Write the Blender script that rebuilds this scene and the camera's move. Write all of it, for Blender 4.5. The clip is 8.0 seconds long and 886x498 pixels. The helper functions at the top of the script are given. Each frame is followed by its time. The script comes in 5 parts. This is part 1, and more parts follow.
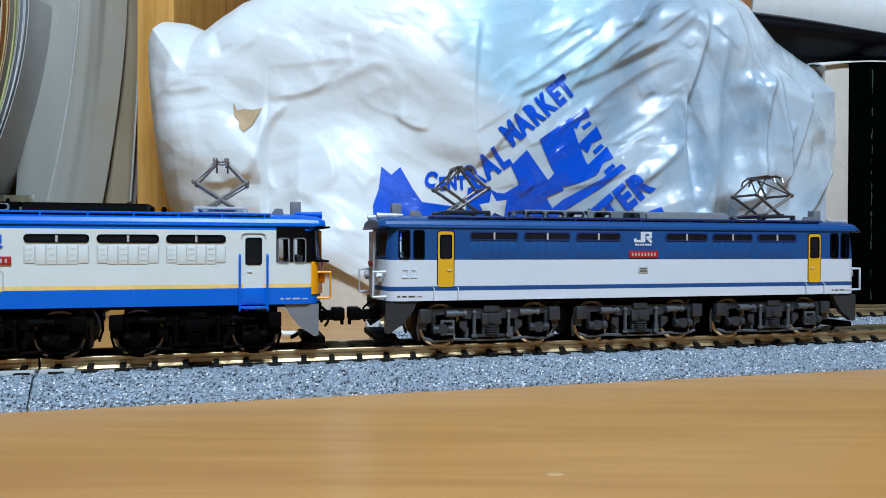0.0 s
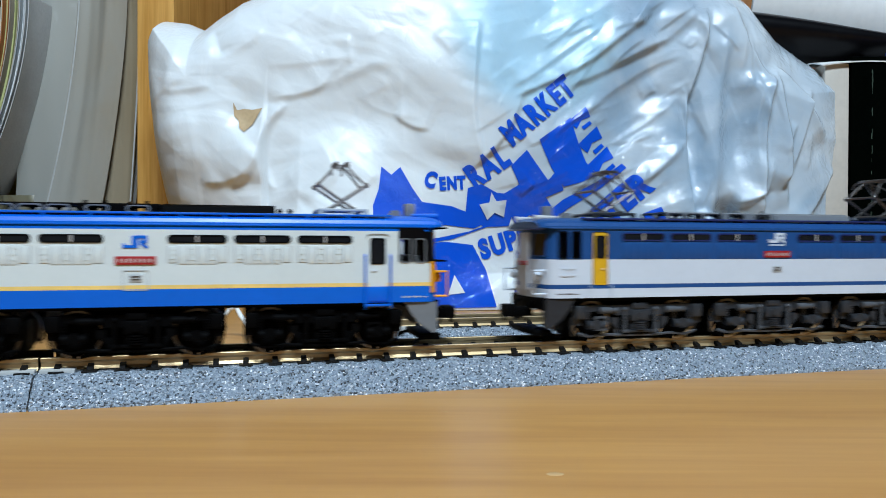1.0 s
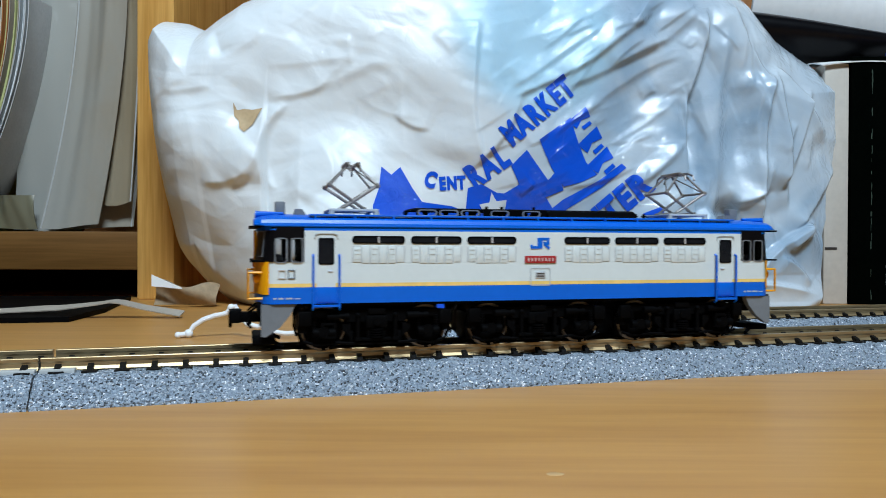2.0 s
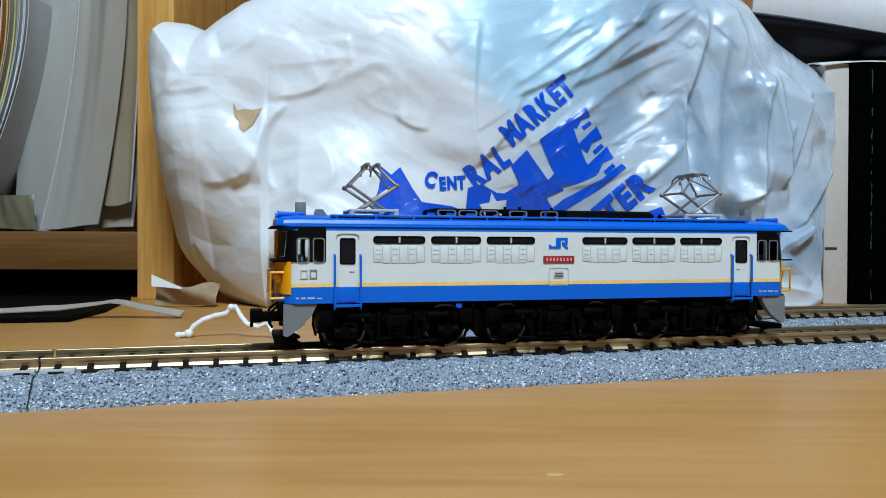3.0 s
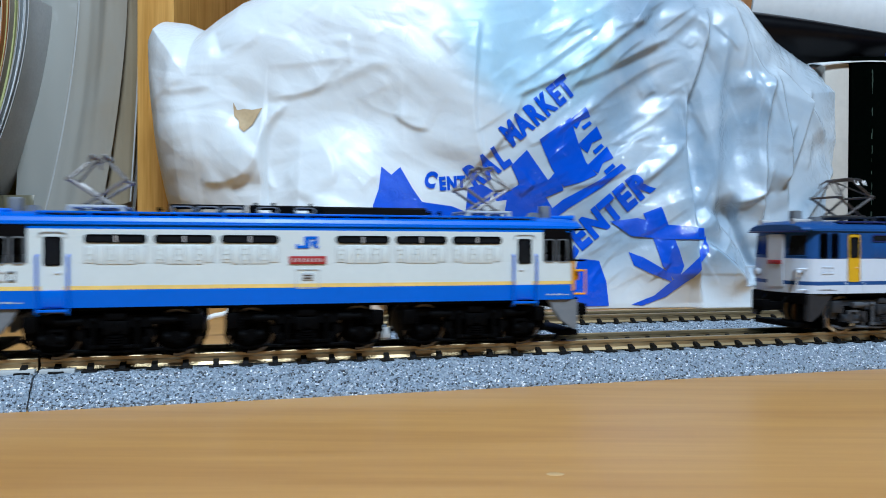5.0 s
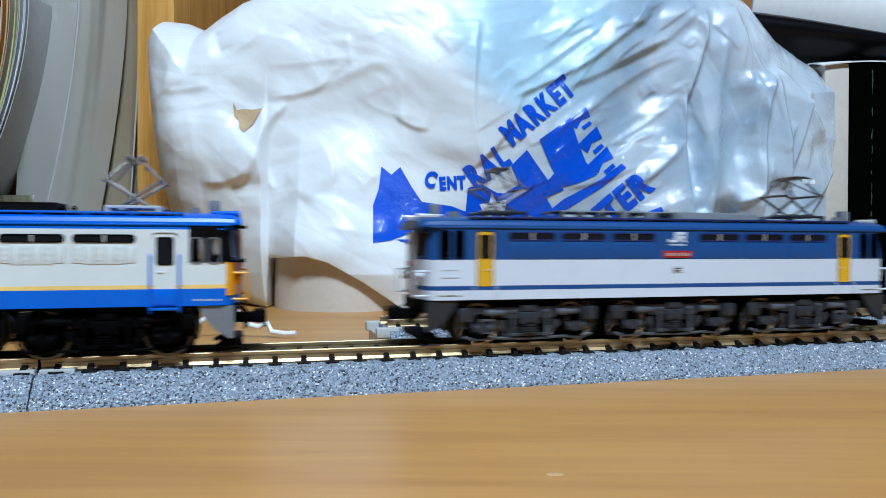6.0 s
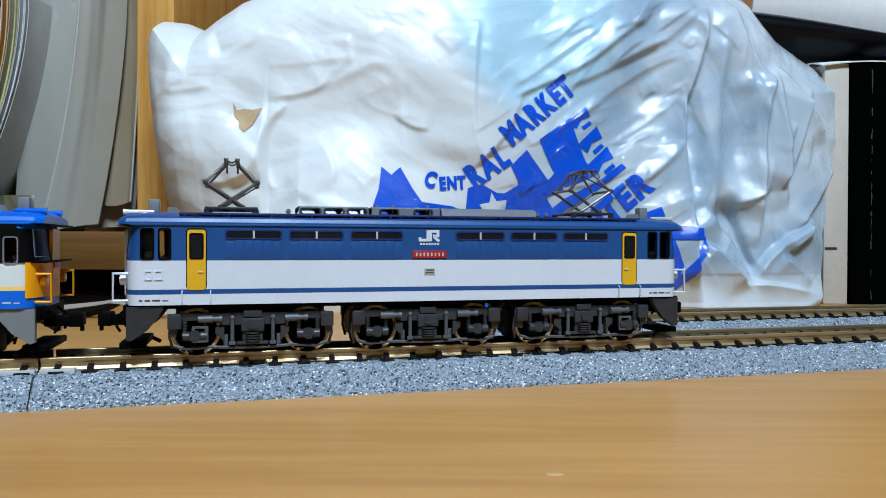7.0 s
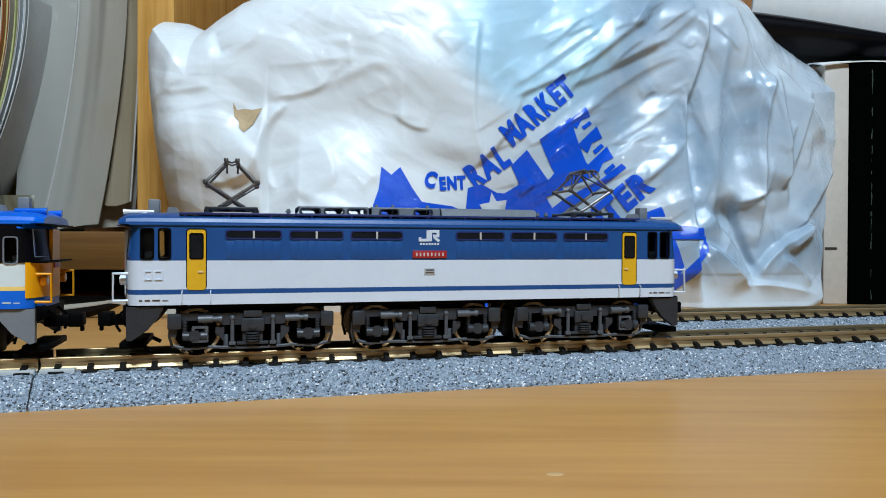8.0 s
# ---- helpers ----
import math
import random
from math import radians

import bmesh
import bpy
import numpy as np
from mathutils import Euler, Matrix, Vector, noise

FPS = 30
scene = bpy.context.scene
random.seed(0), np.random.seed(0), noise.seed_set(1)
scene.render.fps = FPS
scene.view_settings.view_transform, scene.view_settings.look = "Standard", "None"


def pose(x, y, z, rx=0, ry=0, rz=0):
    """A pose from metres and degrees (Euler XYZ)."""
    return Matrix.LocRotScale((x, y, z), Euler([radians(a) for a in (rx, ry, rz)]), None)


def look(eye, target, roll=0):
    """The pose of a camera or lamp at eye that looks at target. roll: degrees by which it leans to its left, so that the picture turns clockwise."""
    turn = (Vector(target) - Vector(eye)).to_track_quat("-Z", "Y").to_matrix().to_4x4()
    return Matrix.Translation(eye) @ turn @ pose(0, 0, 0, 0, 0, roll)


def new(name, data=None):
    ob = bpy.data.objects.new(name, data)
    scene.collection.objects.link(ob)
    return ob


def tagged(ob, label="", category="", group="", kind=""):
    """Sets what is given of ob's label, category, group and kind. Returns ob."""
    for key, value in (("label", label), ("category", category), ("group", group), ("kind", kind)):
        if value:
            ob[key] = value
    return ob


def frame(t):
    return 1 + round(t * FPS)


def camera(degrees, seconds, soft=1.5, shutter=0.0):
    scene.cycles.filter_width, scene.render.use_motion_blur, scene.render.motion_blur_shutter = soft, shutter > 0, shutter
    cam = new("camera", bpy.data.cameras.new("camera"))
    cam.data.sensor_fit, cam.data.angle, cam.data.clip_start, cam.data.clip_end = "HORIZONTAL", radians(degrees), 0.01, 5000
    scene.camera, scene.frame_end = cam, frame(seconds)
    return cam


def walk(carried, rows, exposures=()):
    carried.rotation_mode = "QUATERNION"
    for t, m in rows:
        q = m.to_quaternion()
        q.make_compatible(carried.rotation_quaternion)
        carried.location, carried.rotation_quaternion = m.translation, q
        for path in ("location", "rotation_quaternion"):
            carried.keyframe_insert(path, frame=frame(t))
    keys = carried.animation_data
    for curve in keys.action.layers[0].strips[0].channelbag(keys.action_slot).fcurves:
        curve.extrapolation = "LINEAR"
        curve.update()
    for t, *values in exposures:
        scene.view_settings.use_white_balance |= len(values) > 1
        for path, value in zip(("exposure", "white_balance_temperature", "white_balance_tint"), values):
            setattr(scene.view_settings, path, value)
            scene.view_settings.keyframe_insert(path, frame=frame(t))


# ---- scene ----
# All lengths in the plan below are millimetres of an N-gauge (1:150) layout; MM turns them into metres.
MM = 0.001
cam = camera(61.67, 8.0, soft=0.95, shutter=0.5)
EYE = (0.0, 0.0, 25.77 * MM)
CAM = look(EYE, (0.0, 1.0, 25.77 * MM - math.tan(0.0086)), roll=0.206)
# The picture darkens slightly while the blue engine stands, and brightens as the white one comes in.
walk(cam, [(0.0, CAM), (8.0, CAM)], exposures=[(0.0, 0.0, 6280, 11.5), (1.5, -0.06, 6520, 9.8), (3.0, -0.08, 6400, 11.3), (4.0, -0.07, 6350, 11.3), (4.7, -0.02, 6100, 11), (6.0, 0.02, 6180, 12), (6.6, 0.05, 6280, 11.5), (7.5, -0.03, 6500, 11), (8.0, -0.05, 6580, 10.5)])

# The track line: its origin, and its turn against the shelf behind.
TRACK = pose(-35.4 * MM, 132.15 * MM, 0, 0, 0, 15.0)


def on_track(x, y=0.0, z=0.0):
    return TRACK @ pose(x * MM, y * MM, z * MM)

# ---- world, lamps ----
world = bpy.data.worlds.new("room_air")
scene.world = world
world.use_nodes = True
world.node_tree.nodes["Background"].inputs["Color"].default_value = (0.75, 0.85, 1.0, 1)
world.node_tree.nodes["Background"].inputs["Strength"].default_value = 0.004


def area_lamp(name, m, sx, sy, watts, color):
    data = bpy.data.lights.new(name, "AREA")
    data.shape, data.size, data.size_y, data.energy, data.color = "RECTANGLE", sx, sy, watts, color
    ob = new(name, data)
    ob.matrix_basis = m
    return ob


# Assumed key light hung low over the desk, so brightness falls off sideways.
area_lamp("assumed_key_light", look((0.11, -0.40, 0.84), (0.02, 0.25, 0.02)), 0.24, 0.24, 21.2, (0.69, 0.85, 1.0))
# Weak fill added from the left front; no desk lamp is known there.
area_lamp("added_fill_light", look((-0.30, -0.42, 0.46), (-0.02, 0.22, 0.04)), 0.16, 0.05, 0.13, (0.74, 0.88, 1.0))
scene.view_settings.exposure = 0.0


# ---- materials ----
def nodes_of(name):
    m = bpy.data.materials.new(name)
    m.use_nodes = True
    return m, m.node_tree.nodes, m.node_tree.links, m.node_tree.nodes["Principled BSDF"]


def mat(name, color, rough=0.45, metal=0.0, vary=0.12, scale=900.0, bump=0.05, coat=0.0, random_tone=0.0, stretch=(1, 1, 1), gloss=0.5):
    """A plain material with two scales of tone and a fine relief, in object space."""
    m, n, l, b = nodes_of(name)
    co = n.new("ShaderNodeTexCoord")
    mp = n.new("ShaderNodeMapping")
    mp.inputs["Scale"].default_value = stretch
    l.new(co.outputs["Object"], mp.inputs["Vector"])
    fine, broad = n.new("ShaderNodeTexNoise"), n.new("ShaderNodeTexNoise")
    fine.inputs["Scale"].default_value, broad.inputs["Scale"].default_value = scale, scale / 9
    for t in (fine, broad):
        t.inputs["Detail"].default_value = 3
        l.new(mp.outputs["Vector"], t.inputs["Vector"])
    add = n.new("ShaderNodeMath")
    add.operation = "ADD"
    l.new(fine.outputs["Fac"], add.inputs[0])
    l.new(broad.outputs["Fac"], add.inputs[1])
    rng = n.new("ShaderNodeMapRange")
    rng.inputs["From Min"].default_value, rng.inputs["From Max"].default_value = 0.6, 1.4
    rng.inputs["To Min"].default_value, rng.inputs["To Max"].default_value = 1 - vary, 1 + vary
    l.new(add.outputs[0], rng.inputs["Value"])
    mix = n.new("ShaderNodeVectorMath")
    mix.operation = "SCALE"
    mix.inputs[0].default_value = color
    l.new(rng.outputs["Result"], mix.inputs["Scale"])
    out = mix.outputs["Vector"]
    if random_tone:
        info, r2, s2 = n.new("ShaderNodeObjectInfo"), n.new("ShaderNodeMapRange"), n.new("ShaderNodeVectorMath")
        r2.inputs["To Min"].default_value, r2.inputs["To Max"].default_value = 1 - random_tone, 1 + random_tone
        l.new(info.outputs["Random"], r2.inputs["Value"])
        s2.operation = "SCALE"
        l.new(out, s2.inputs[0])
        l.new(r2.outputs["Result"], s2.inputs["Scale"])
        out = s2.outputs["Vector"]
    l.new(out, b.inputs["Base Color"])
    rr = n.new("ShaderNodeMapRange")
    rr.inputs["To Min"].default_value, rr.inputs["To Max"].default_value = max(0.02, rough - 0.08), min(1, rough + 0.1)
    l.new(broad.outputs["Fac"], rr.inputs["Value"])
    l.new(rr.outputs["Result"], b.inputs["Roughness"])
    b.inputs["Metallic"].default_value = metal
    b.inputs["Coat Weight"].default_value = coat
    b.inputs["Specular IOR Level"].default_value = gloss
    bp = n.new("ShaderNodeBump")
    bp.inputs["Strength"].default_value, bp.inputs["Distance"].default_value = bump, 0.0004
    l.new(fine.outputs["Fac"], bp.inputs["Height"])
    l.new(bp.outputs["Normal"], b.inputs["Normal"])
    return m


def wood_mat(name, light, dark, along=(6, 130, 130), rough=0.4, coat=0.0, lines=0.55, gloss=0.15):
    """Streaky wood grain that runs along the object's x axis."""
    m, n, l, b = nodes_of(name)
    co, mp = n.new("ShaderNodeTexCoord"), n.new("ShaderNodeMapping")
    mp.inputs["Scale"].default_value = along
    l.new(co.outputs["Object"], mp.inputs["Vector"])
    a, c = n.new("ShaderNodeTexNoise"), n.new("ShaderNodeTexNoise")
    a.inputs["Scale"].default_value, a.inputs["Detail"].default_value, a.inputs["Distortion"].default_value = 1.0, 6, 0.6
    c.inputs["Scale"].default_value, c.inputs["Detail"].default_value = 5.0, 5
    l.new(mp.outputs["Vector"], a.inputs["Vector"])
    l.new(mp.outputs["Vector"], c.inputs["Vector"])
    mx = n.new("ShaderNodeMix")
    mx.inputs["Factor"].default_value = 1 - lines
    l.new(a.outputs["Fac"], mx.inputs[2])
    l.new(c.outputs["Fac"], mx.inputs[3])
    ramp = n.new("ShaderNodeValToRGB")
    ramp.color_ramp.elements[0].position, ramp.color_ramp.elements[0].color = 0.36, (*dark, 1)
    ramp.color_ramp.elements[1].position, ramp.color_ramp.elements[1].color = 0.6, (*light, 1)
    l.new(mx.outputs[0], ramp.inputs["Fac"])
    l.new(ramp.outputs["Color"], b.inputs["Base Color"])
    b.inputs["Roughness"].default_value, b.inputs["Coat Weight"].default_value = rough, coat
    b.inputs["Coat Roughness"].default_value = 0.25
    b.inputs["Specular IOR Level"].default_value = gloss
    bp = n.new("ShaderNodeBump")
    bp.inputs["Strength"].default_value, bp.inputs["Distance"].default_value = 0.08, 0.0003
    l.new(c.outputs["Fac"], bp.inputs["Height"])
    l.new(bp.outputs["Normal"], b.inputs["Normal"])
    return m


def ballast_mat():
    """Grey moulded ballast with black and sparkling pale grains."""
    m, n, l, b = nodes_of("grey_ballast")
    co = n.new("ShaderNodeTexCoord")
    v, w, z = n.new("ShaderNodeTexVoronoi"), n.new("ShaderNodeTexVoronoi"), n.new("ShaderNodeTexNoise")
    v.inputs["Scale"].default_value, w.inputs["Scale"].default_value, z.inputs["Scale"].default_value = 3400, 1800, 120
    for t in (v, w, z):
        l.new(co.outputs["Object"], t.inputs["Vector"])
    sep = n.new("ShaderNodeSeparateColor")
    l.new(v.outputs["Color"], sep.inputs["Color"])
    ramp = n.new("ShaderNodeValToRGB")
    e = ramp.color_ramp.elements
    e[0].position, e[0].color = 0.0, (0.03, 0.033, 0.04, 1)
    e[1].position, e[1].color = 1.0, (0.95, 0.97, 1.0, 1)
    for p, c in ((0.085, (0.07, 0.09, 0.105, 1)), (0.15, (0.225, 0.28, 0.345, 1)), (0.72, (0.295, 0.36, 0.43, 1)), (0.93, (0.42, 0.48, 0.55, 1))):
        q = e.new(p)
        q.color = c
    l.new(sep.outputs["Red"], ramp.inputs["Fac"])
    l.new(ramp.outputs["Color"], b.inputs["Base Color"])
    b.inputs["Roughness"].default_value = 0.5
    bp = n.new("ShaderNodeBump")
    bp.inputs["Strength"].default_value, bp.inputs["Distance"].default_value = 0.8, 0.0004
    bp.invert = True
    l.new(v.outputs["Distance"], bp.inputs["Height"])
    bq = n.new("ShaderNodeBump")
    bq.inputs["Strength"].default_value, bq.inputs["Distance"].default_value = 0.6, 0.0006
    l.new(w.outputs["Distance"], bq.inputs["Height"])
    l.new(bp.outputs["Normal"], bq.inputs["Normal"])
    l.new(bq.outputs["Normal"], b.inputs["Normal"])
    return m


def film_mat(name, color, tint, rough, split_x, width, fine=260.0, coat=0.35, soft=0.0, patch=None, dull=1.0):
    """Crumpled plastic film: two tones split along x, contents showing as an optional patch, with fine wrinkles."""
    m, n, l, b = nodes_of(name)
    co, sp = n.new("ShaderNodeTexCoord"), n.new("ShaderNodeSeparateXYZ")
    l.new(co.outputs["Object"], sp.inputs[0])
    big = n.new("ShaderNodeTexNoise")
    big.inputs["Scale"].default_value, big.inputs["Detail"].default_value, big.inputs["Distortion"].default_value = 24, 3, 0.6
    l.new(co.outputs["Object"], big.inputs["Vector"])
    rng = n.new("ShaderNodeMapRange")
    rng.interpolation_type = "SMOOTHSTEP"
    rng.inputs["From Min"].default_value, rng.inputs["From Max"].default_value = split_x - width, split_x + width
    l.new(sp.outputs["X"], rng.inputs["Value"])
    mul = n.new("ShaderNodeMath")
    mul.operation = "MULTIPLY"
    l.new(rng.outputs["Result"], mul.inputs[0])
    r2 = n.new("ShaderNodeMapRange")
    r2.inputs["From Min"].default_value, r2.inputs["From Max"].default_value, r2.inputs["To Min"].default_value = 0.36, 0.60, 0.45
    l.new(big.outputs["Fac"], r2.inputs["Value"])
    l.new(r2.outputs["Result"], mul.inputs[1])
    # the second tone weakens towards the foot
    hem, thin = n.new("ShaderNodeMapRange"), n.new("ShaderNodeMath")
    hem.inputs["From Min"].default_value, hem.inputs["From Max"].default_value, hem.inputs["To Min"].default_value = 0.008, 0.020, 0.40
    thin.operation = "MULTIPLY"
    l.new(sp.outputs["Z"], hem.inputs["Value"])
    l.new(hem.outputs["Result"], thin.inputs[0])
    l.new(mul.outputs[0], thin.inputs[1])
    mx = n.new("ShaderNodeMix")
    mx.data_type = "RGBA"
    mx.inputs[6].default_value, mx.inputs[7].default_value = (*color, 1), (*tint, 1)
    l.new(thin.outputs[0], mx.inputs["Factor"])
    tone = mx.outputs[2]
    if patch:
        at, radius, patch_color = patch
        far, near, over = n.new("ShaderNodeVectorMath"), n.new("ShaderNodeMapRange"), n.new("ShaderNodeMix")
        far.operation = "DISTANCE"
        far.inputs[1].default_value = at
        l.new(co.outputs["Object"], far.inputs[0])
        near.interpolation_type = "SMOOTHSTEP"
        near.inputs["From Min"].default_value, near.inputs["From Max"].default_value = radius, radius * 0.6
        near.inputs["To Max"].default_value = 0.8
        l.new(far.outputs["Value"], near.inputs["Value"])
        over.data_type = "RGBA"
        over.inputs[7].default_value = (*patch_color, 1)
        l.new(near.outputs["Result"], over.inputs["Factor"])
        l.new(tone, over.inputs[6])
        tone = over.outputs[2]
    l.new(tone, b.inputs["Base Color"])
    b.inputs["Roughness"].default_value = rough
    # the film lies tight and dull over the white side, bare and glossy beyond it
    sheen = n.new("ShaderNodeMapRange")
    sheen.inputs["To Min"].default_value, sheen.inputs["To Max"].default_value = coat * dull, coat
    l.new(rng.outputs["Result"], sheen.inputs["Value"])
    l.new(sheen.outputs["Result"], b.inputs["Coat Weight"])
    b.inputs["Coat Roughness"].default_value = 0.04
    b.inputs["Specular IOR Level"].default_value = 0.3
    b.inputs["Subsurface Weight"].default_value, b.inputs["Subsurface Scale"].default_value = soft, 0.003
    b.inputs["Subsurface Radius"].default_value = (1.0, 1.0, 1.0)
    w1, w2 = n.new("ShaderNodeTexNoise"), n.new("ShaderNodeTexVoronoi")
    w1.inputs["Scale"].default_value, w1.inputs["Detail"].default_value, w1.inputs["Distortion"].default_value = fine / 3, 4, 1.2
    w2.inputs["Scale"].default_value = fine / 2
    w2.feature = "SMOOTH_F1"
    for t in (w1, w2):
        l.new(co.outputs["Object"], t.inputs["Vector"])
    b1, b2 = n.new("ShaderNodeBump"), n.new("ShaderNodeBump")
    b1.inputs["Strength"].default_value, b1.inputs["Distance"].default_value = 0.10, 0.0020
    b2.inputs["Strength"].default_value, b2.inputs["Distance"].default_value = 0.07, 0.0012
    l.new(w1.outputs["Fac"], b1.inputs["Height"])
    l.new(w2.outputs["Distance"], b2.inputs["Height"])
    l.new(b1.outputs["Normal"], b2.inputs["Normal"])
    l.new(b2.outputs["Normal"], b.inputs["Normal"])
    # the skin's own tiny wrinkles, which only the gloss shows
    w3, b3 = n.new("ShaderNodeTexNoise"), n.new("ShaderNodeBump")
    w3.inputs["Scale"].default_value, w3.inputs["Detail"].default_value, w3.inputs["Distortion"].default_value = fine * 0.6, 2.5, 2.0
    b3.inputs["Distance"].default_value = 0.0026
    knot, knots = n.new("ShaderNodeTexNoise"), n.new("ShaderNodeMapRange")
    knot.inputs["Scale"].default_value, knot.inputs["Detail"].default_value = fine * 0.13, 2
    knots.inputs["From Min"].default_value, knots.inputs["From Max"].default_value = 0.46, 0.60
    knots.inputs["To Min"].default_value, knots.inputs["To Max"].default_value = 0.25, 1.0
    l.new(co.outputs["Object"], knot.inputs["Vector"])
    l.new(knot.outputs["Fac"], knots.inputs["Value"])
    l.new(knots.outputs["Result"], b3.inputs["Strength"])
    l.new(co.outputs["Object"], w3.inputs["Vector"])
    l.new(w3.outputs["Fac"], b3.inputs["Height"])
    l.new(b2.outputs["Normal"], b3.inputs["Normal"])
    l.new(b3.outputs["Normal"], b.inputs["Coat Normal"])
    return m


TABLE = wood_mat("orange_wood_laminate", (0.560, 0.278, 0.072), (0.455, 0.210, 0.048), (7, 95, 95), 0.42, 0.15, 0.6, 0.45)
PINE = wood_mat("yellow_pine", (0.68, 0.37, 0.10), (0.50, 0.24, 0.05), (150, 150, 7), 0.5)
# The upright's pine with the bottom shelf's shade put into its colour.
PINE_SHADED = wood_mat("shaded_pine_board", (0.17, 0.08, 0.021), (0.11, 0.05, 0.012), (7, 150, 150), 0.5)
BACKBOARD = wood_mat("brown_back_board", (0.36, 0.16, 0.06), (0.27, 0.11, 0.038), (120, 120, 5), 0.55)
BALLAST = ballast_mat()
SLEEPER = mat("black_sleeper_plastic", (0.005, 0.0045, 0.004), 0.6, bump=0.3, gloss=0.15)
RAIL = mat("nickel_silver_rail", (0.42, 0.305, 0.16), 0.42, 0.78, vary=0.3, scale=500, bump=0.06, stretch=(0.1, 1, 1))
JOINER = mat("pale_grey_plastic", (0.46, 0.47, 0.46), 0.4)
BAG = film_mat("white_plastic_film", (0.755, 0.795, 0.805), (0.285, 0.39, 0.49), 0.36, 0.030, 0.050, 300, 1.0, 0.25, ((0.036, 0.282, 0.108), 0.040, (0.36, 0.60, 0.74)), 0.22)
PRINT = film_mat("blue_print_ink", (0.002, 0.085, 0.66), (0.003, 0.080, 0.60), 0.30, -0.02, 0.01, 300, 1.0)
TAN = mat("tan_paper_lining", (0.50, 0.36, 0.20), 0.7)
KRAFT = mat("brown_wrapper_paper", (0.30, 0.215, 0.125), 0.75, vary=0.3, scale=500, bump=0.5)
GREY_FILM = film_mat("cloudy_sleeve_film", (0.345, 0.345, 0.31), (0.30, 0.255, 0.185), 0.28, -0.162, 0.025, 90, 0.5)
TAN_FILM = film_mat("brownish_sleeve_film", (0.30, 0.25, 0.17), (0.22, 0.17, 0.10), 0.3, -0.15, 0.01, 90, 0.4)
OLIVE_FILM = film_mat("greenish_sleeve_film", (0.17, 0.16, 0.10), (0.16, 0.15, 0.10), 0.35, -0.2, 0.01, 90, 0.4)
PAPER = mat("cream_paper", (0.66, 0.60, 0.50), 0.75, vary=0.08, scale=400)
OLD_PAPER = mat("yellowed_paper_tape", (0.56, 0.49, 0.41), 0.6, vary=0.08, scale=400)
CARD = mat("cream_card", (0.50, 0.46, 0.40), 0.75, vary=0.08, scale=400)
GREY_PAPER = mat("greyed_paper", (0.36, 0.31, 0.25), 0.75, vary=0.1, scale=400)
WHITE_PAPER = mat("white_paper", (0.78, 0.79, 0.78), 0.6, vary=0.06, scale=300)
GREEN_BLACK = mat("dark_green_cloth_card", (0.0008, 0.0014, 0.0010), 0.85, vary=0.4, scale=700, bump=0.3, gloss=0.0)
WALL = mat("grey_wallpaper", (0.11, 0.112, 0.115), 0.85, vary=0.05, scale=60, bump=0.3)
BLACK_GLOSS = mat("black_gloss_plastic", (0.003, 0.003, 0.004), 0.32, bump=0.02, gloss=0.15)
BLACK = mat("black_plastic", (0.0018, 0.0018, 0.0020), 0.6, bump=0.2, gloss=0.03)
GUNMETAL = mat("dark_grey_plastic", (0.022, 0.025, 0.030), 0.38, vary=0.25, bump=0.2, gloss=0.4)
MID_GREY = mat("mid_grey_plastic", (0.15, 0.165, 0.18), 0.45, bump=0.15)
PALE_GREY = mat("light_grey_plastic", (0.42, 0.45, 0.46), 0.4)
BRASS = mat("brass_rim", (0.66, 0.50, 0.30), 0.4, 0.1)
WORN_GREEN = mat("worn_green_edge", (0.035, 0.06, 0.042), 0.7)
FLAKE = mat("pale_wood_flake", (0.52, 0.32, 0.14), 0.8)
BOGIE_GREY = mat("slate_grey_plastic", (0.028, 0.032, 0.038), 0.4, vary=0.25, bump=0.2, gloss=0.4)
CAB_GLASS, _, _, glazing = nodes_of("clear_cab_glazing")
glazing.inputs["Base Color"].default_value, glazing.inputs["Roughness"].default_value = (0.86, 0.88, 0.9, 1), 0.03
glazing.inputs["Transmission Weight"].default_value, glazing.inputs["IOR"].default_value = 1.0, 1.3
BOGIE_PALE = mat("worn_grey_plastic", (0.072, 0.079, 0.089), 0.4, vary=0.25, bump=0.2, gloss=0.4)
LIGHT_STEEL = mat("grey_steel", (0.24, 0.225, 0.21), 0.38, 0.5)
STEEL = mat("blackened_steel", (0.16, 0.15, 0.145), 0.35, 0.9)
GLASS = mat("smoked_window_glazing", (0.010, 0.011, 0.013), 0.08, vary=0.3, bump=0.0, gloss=0.35)
RED = mat("red_plate", (0.34, 0.014, 0.016), 0.4)
SILVER = mat("silver_lettering", (0.62, 0.62, 0.62), 0.35, 0.4)
WHITE = mat("white_paint", (0.56, 0.62, 0.695), 0.38, vary=0.03, bump=0.04)
NAVY = mat("slate_blue_paint", (0.012, 0.065, 0.215), 0.36, vary=0.06, bump=0.04, gloss=0.3)
DARK_NAVY = mat("deep_navy_paint", (0.010, 0.022, 0.115), 0.36)
OCHRE = mat("ochre_yellow_paint", (0.64, 0.36, 0.012), 0.38, vary=0.05)
IVORY = mat("pale_grey_paint", (0.60, 0.655, 0.645), 0.38, vary=0.03, bump=0.04)
SKY = mat("bright_blue_paint", (0.001, 0.115, 0.58), 0.33, vary=0.05, bump=0.04, gloss=0.3)
YELLOW = mat("warm_yellow_paint", (0.80, 0.34, 0.003), 0.36, vary=0.05, gloss=0.3)
CREAM_LINE = mat("cream_yellow_stripe", (0.80, 0.56, 0.16), 0.4)
LIME = mat("pale_green_cover", (0.45, 0.47, 0.20), 0.5)
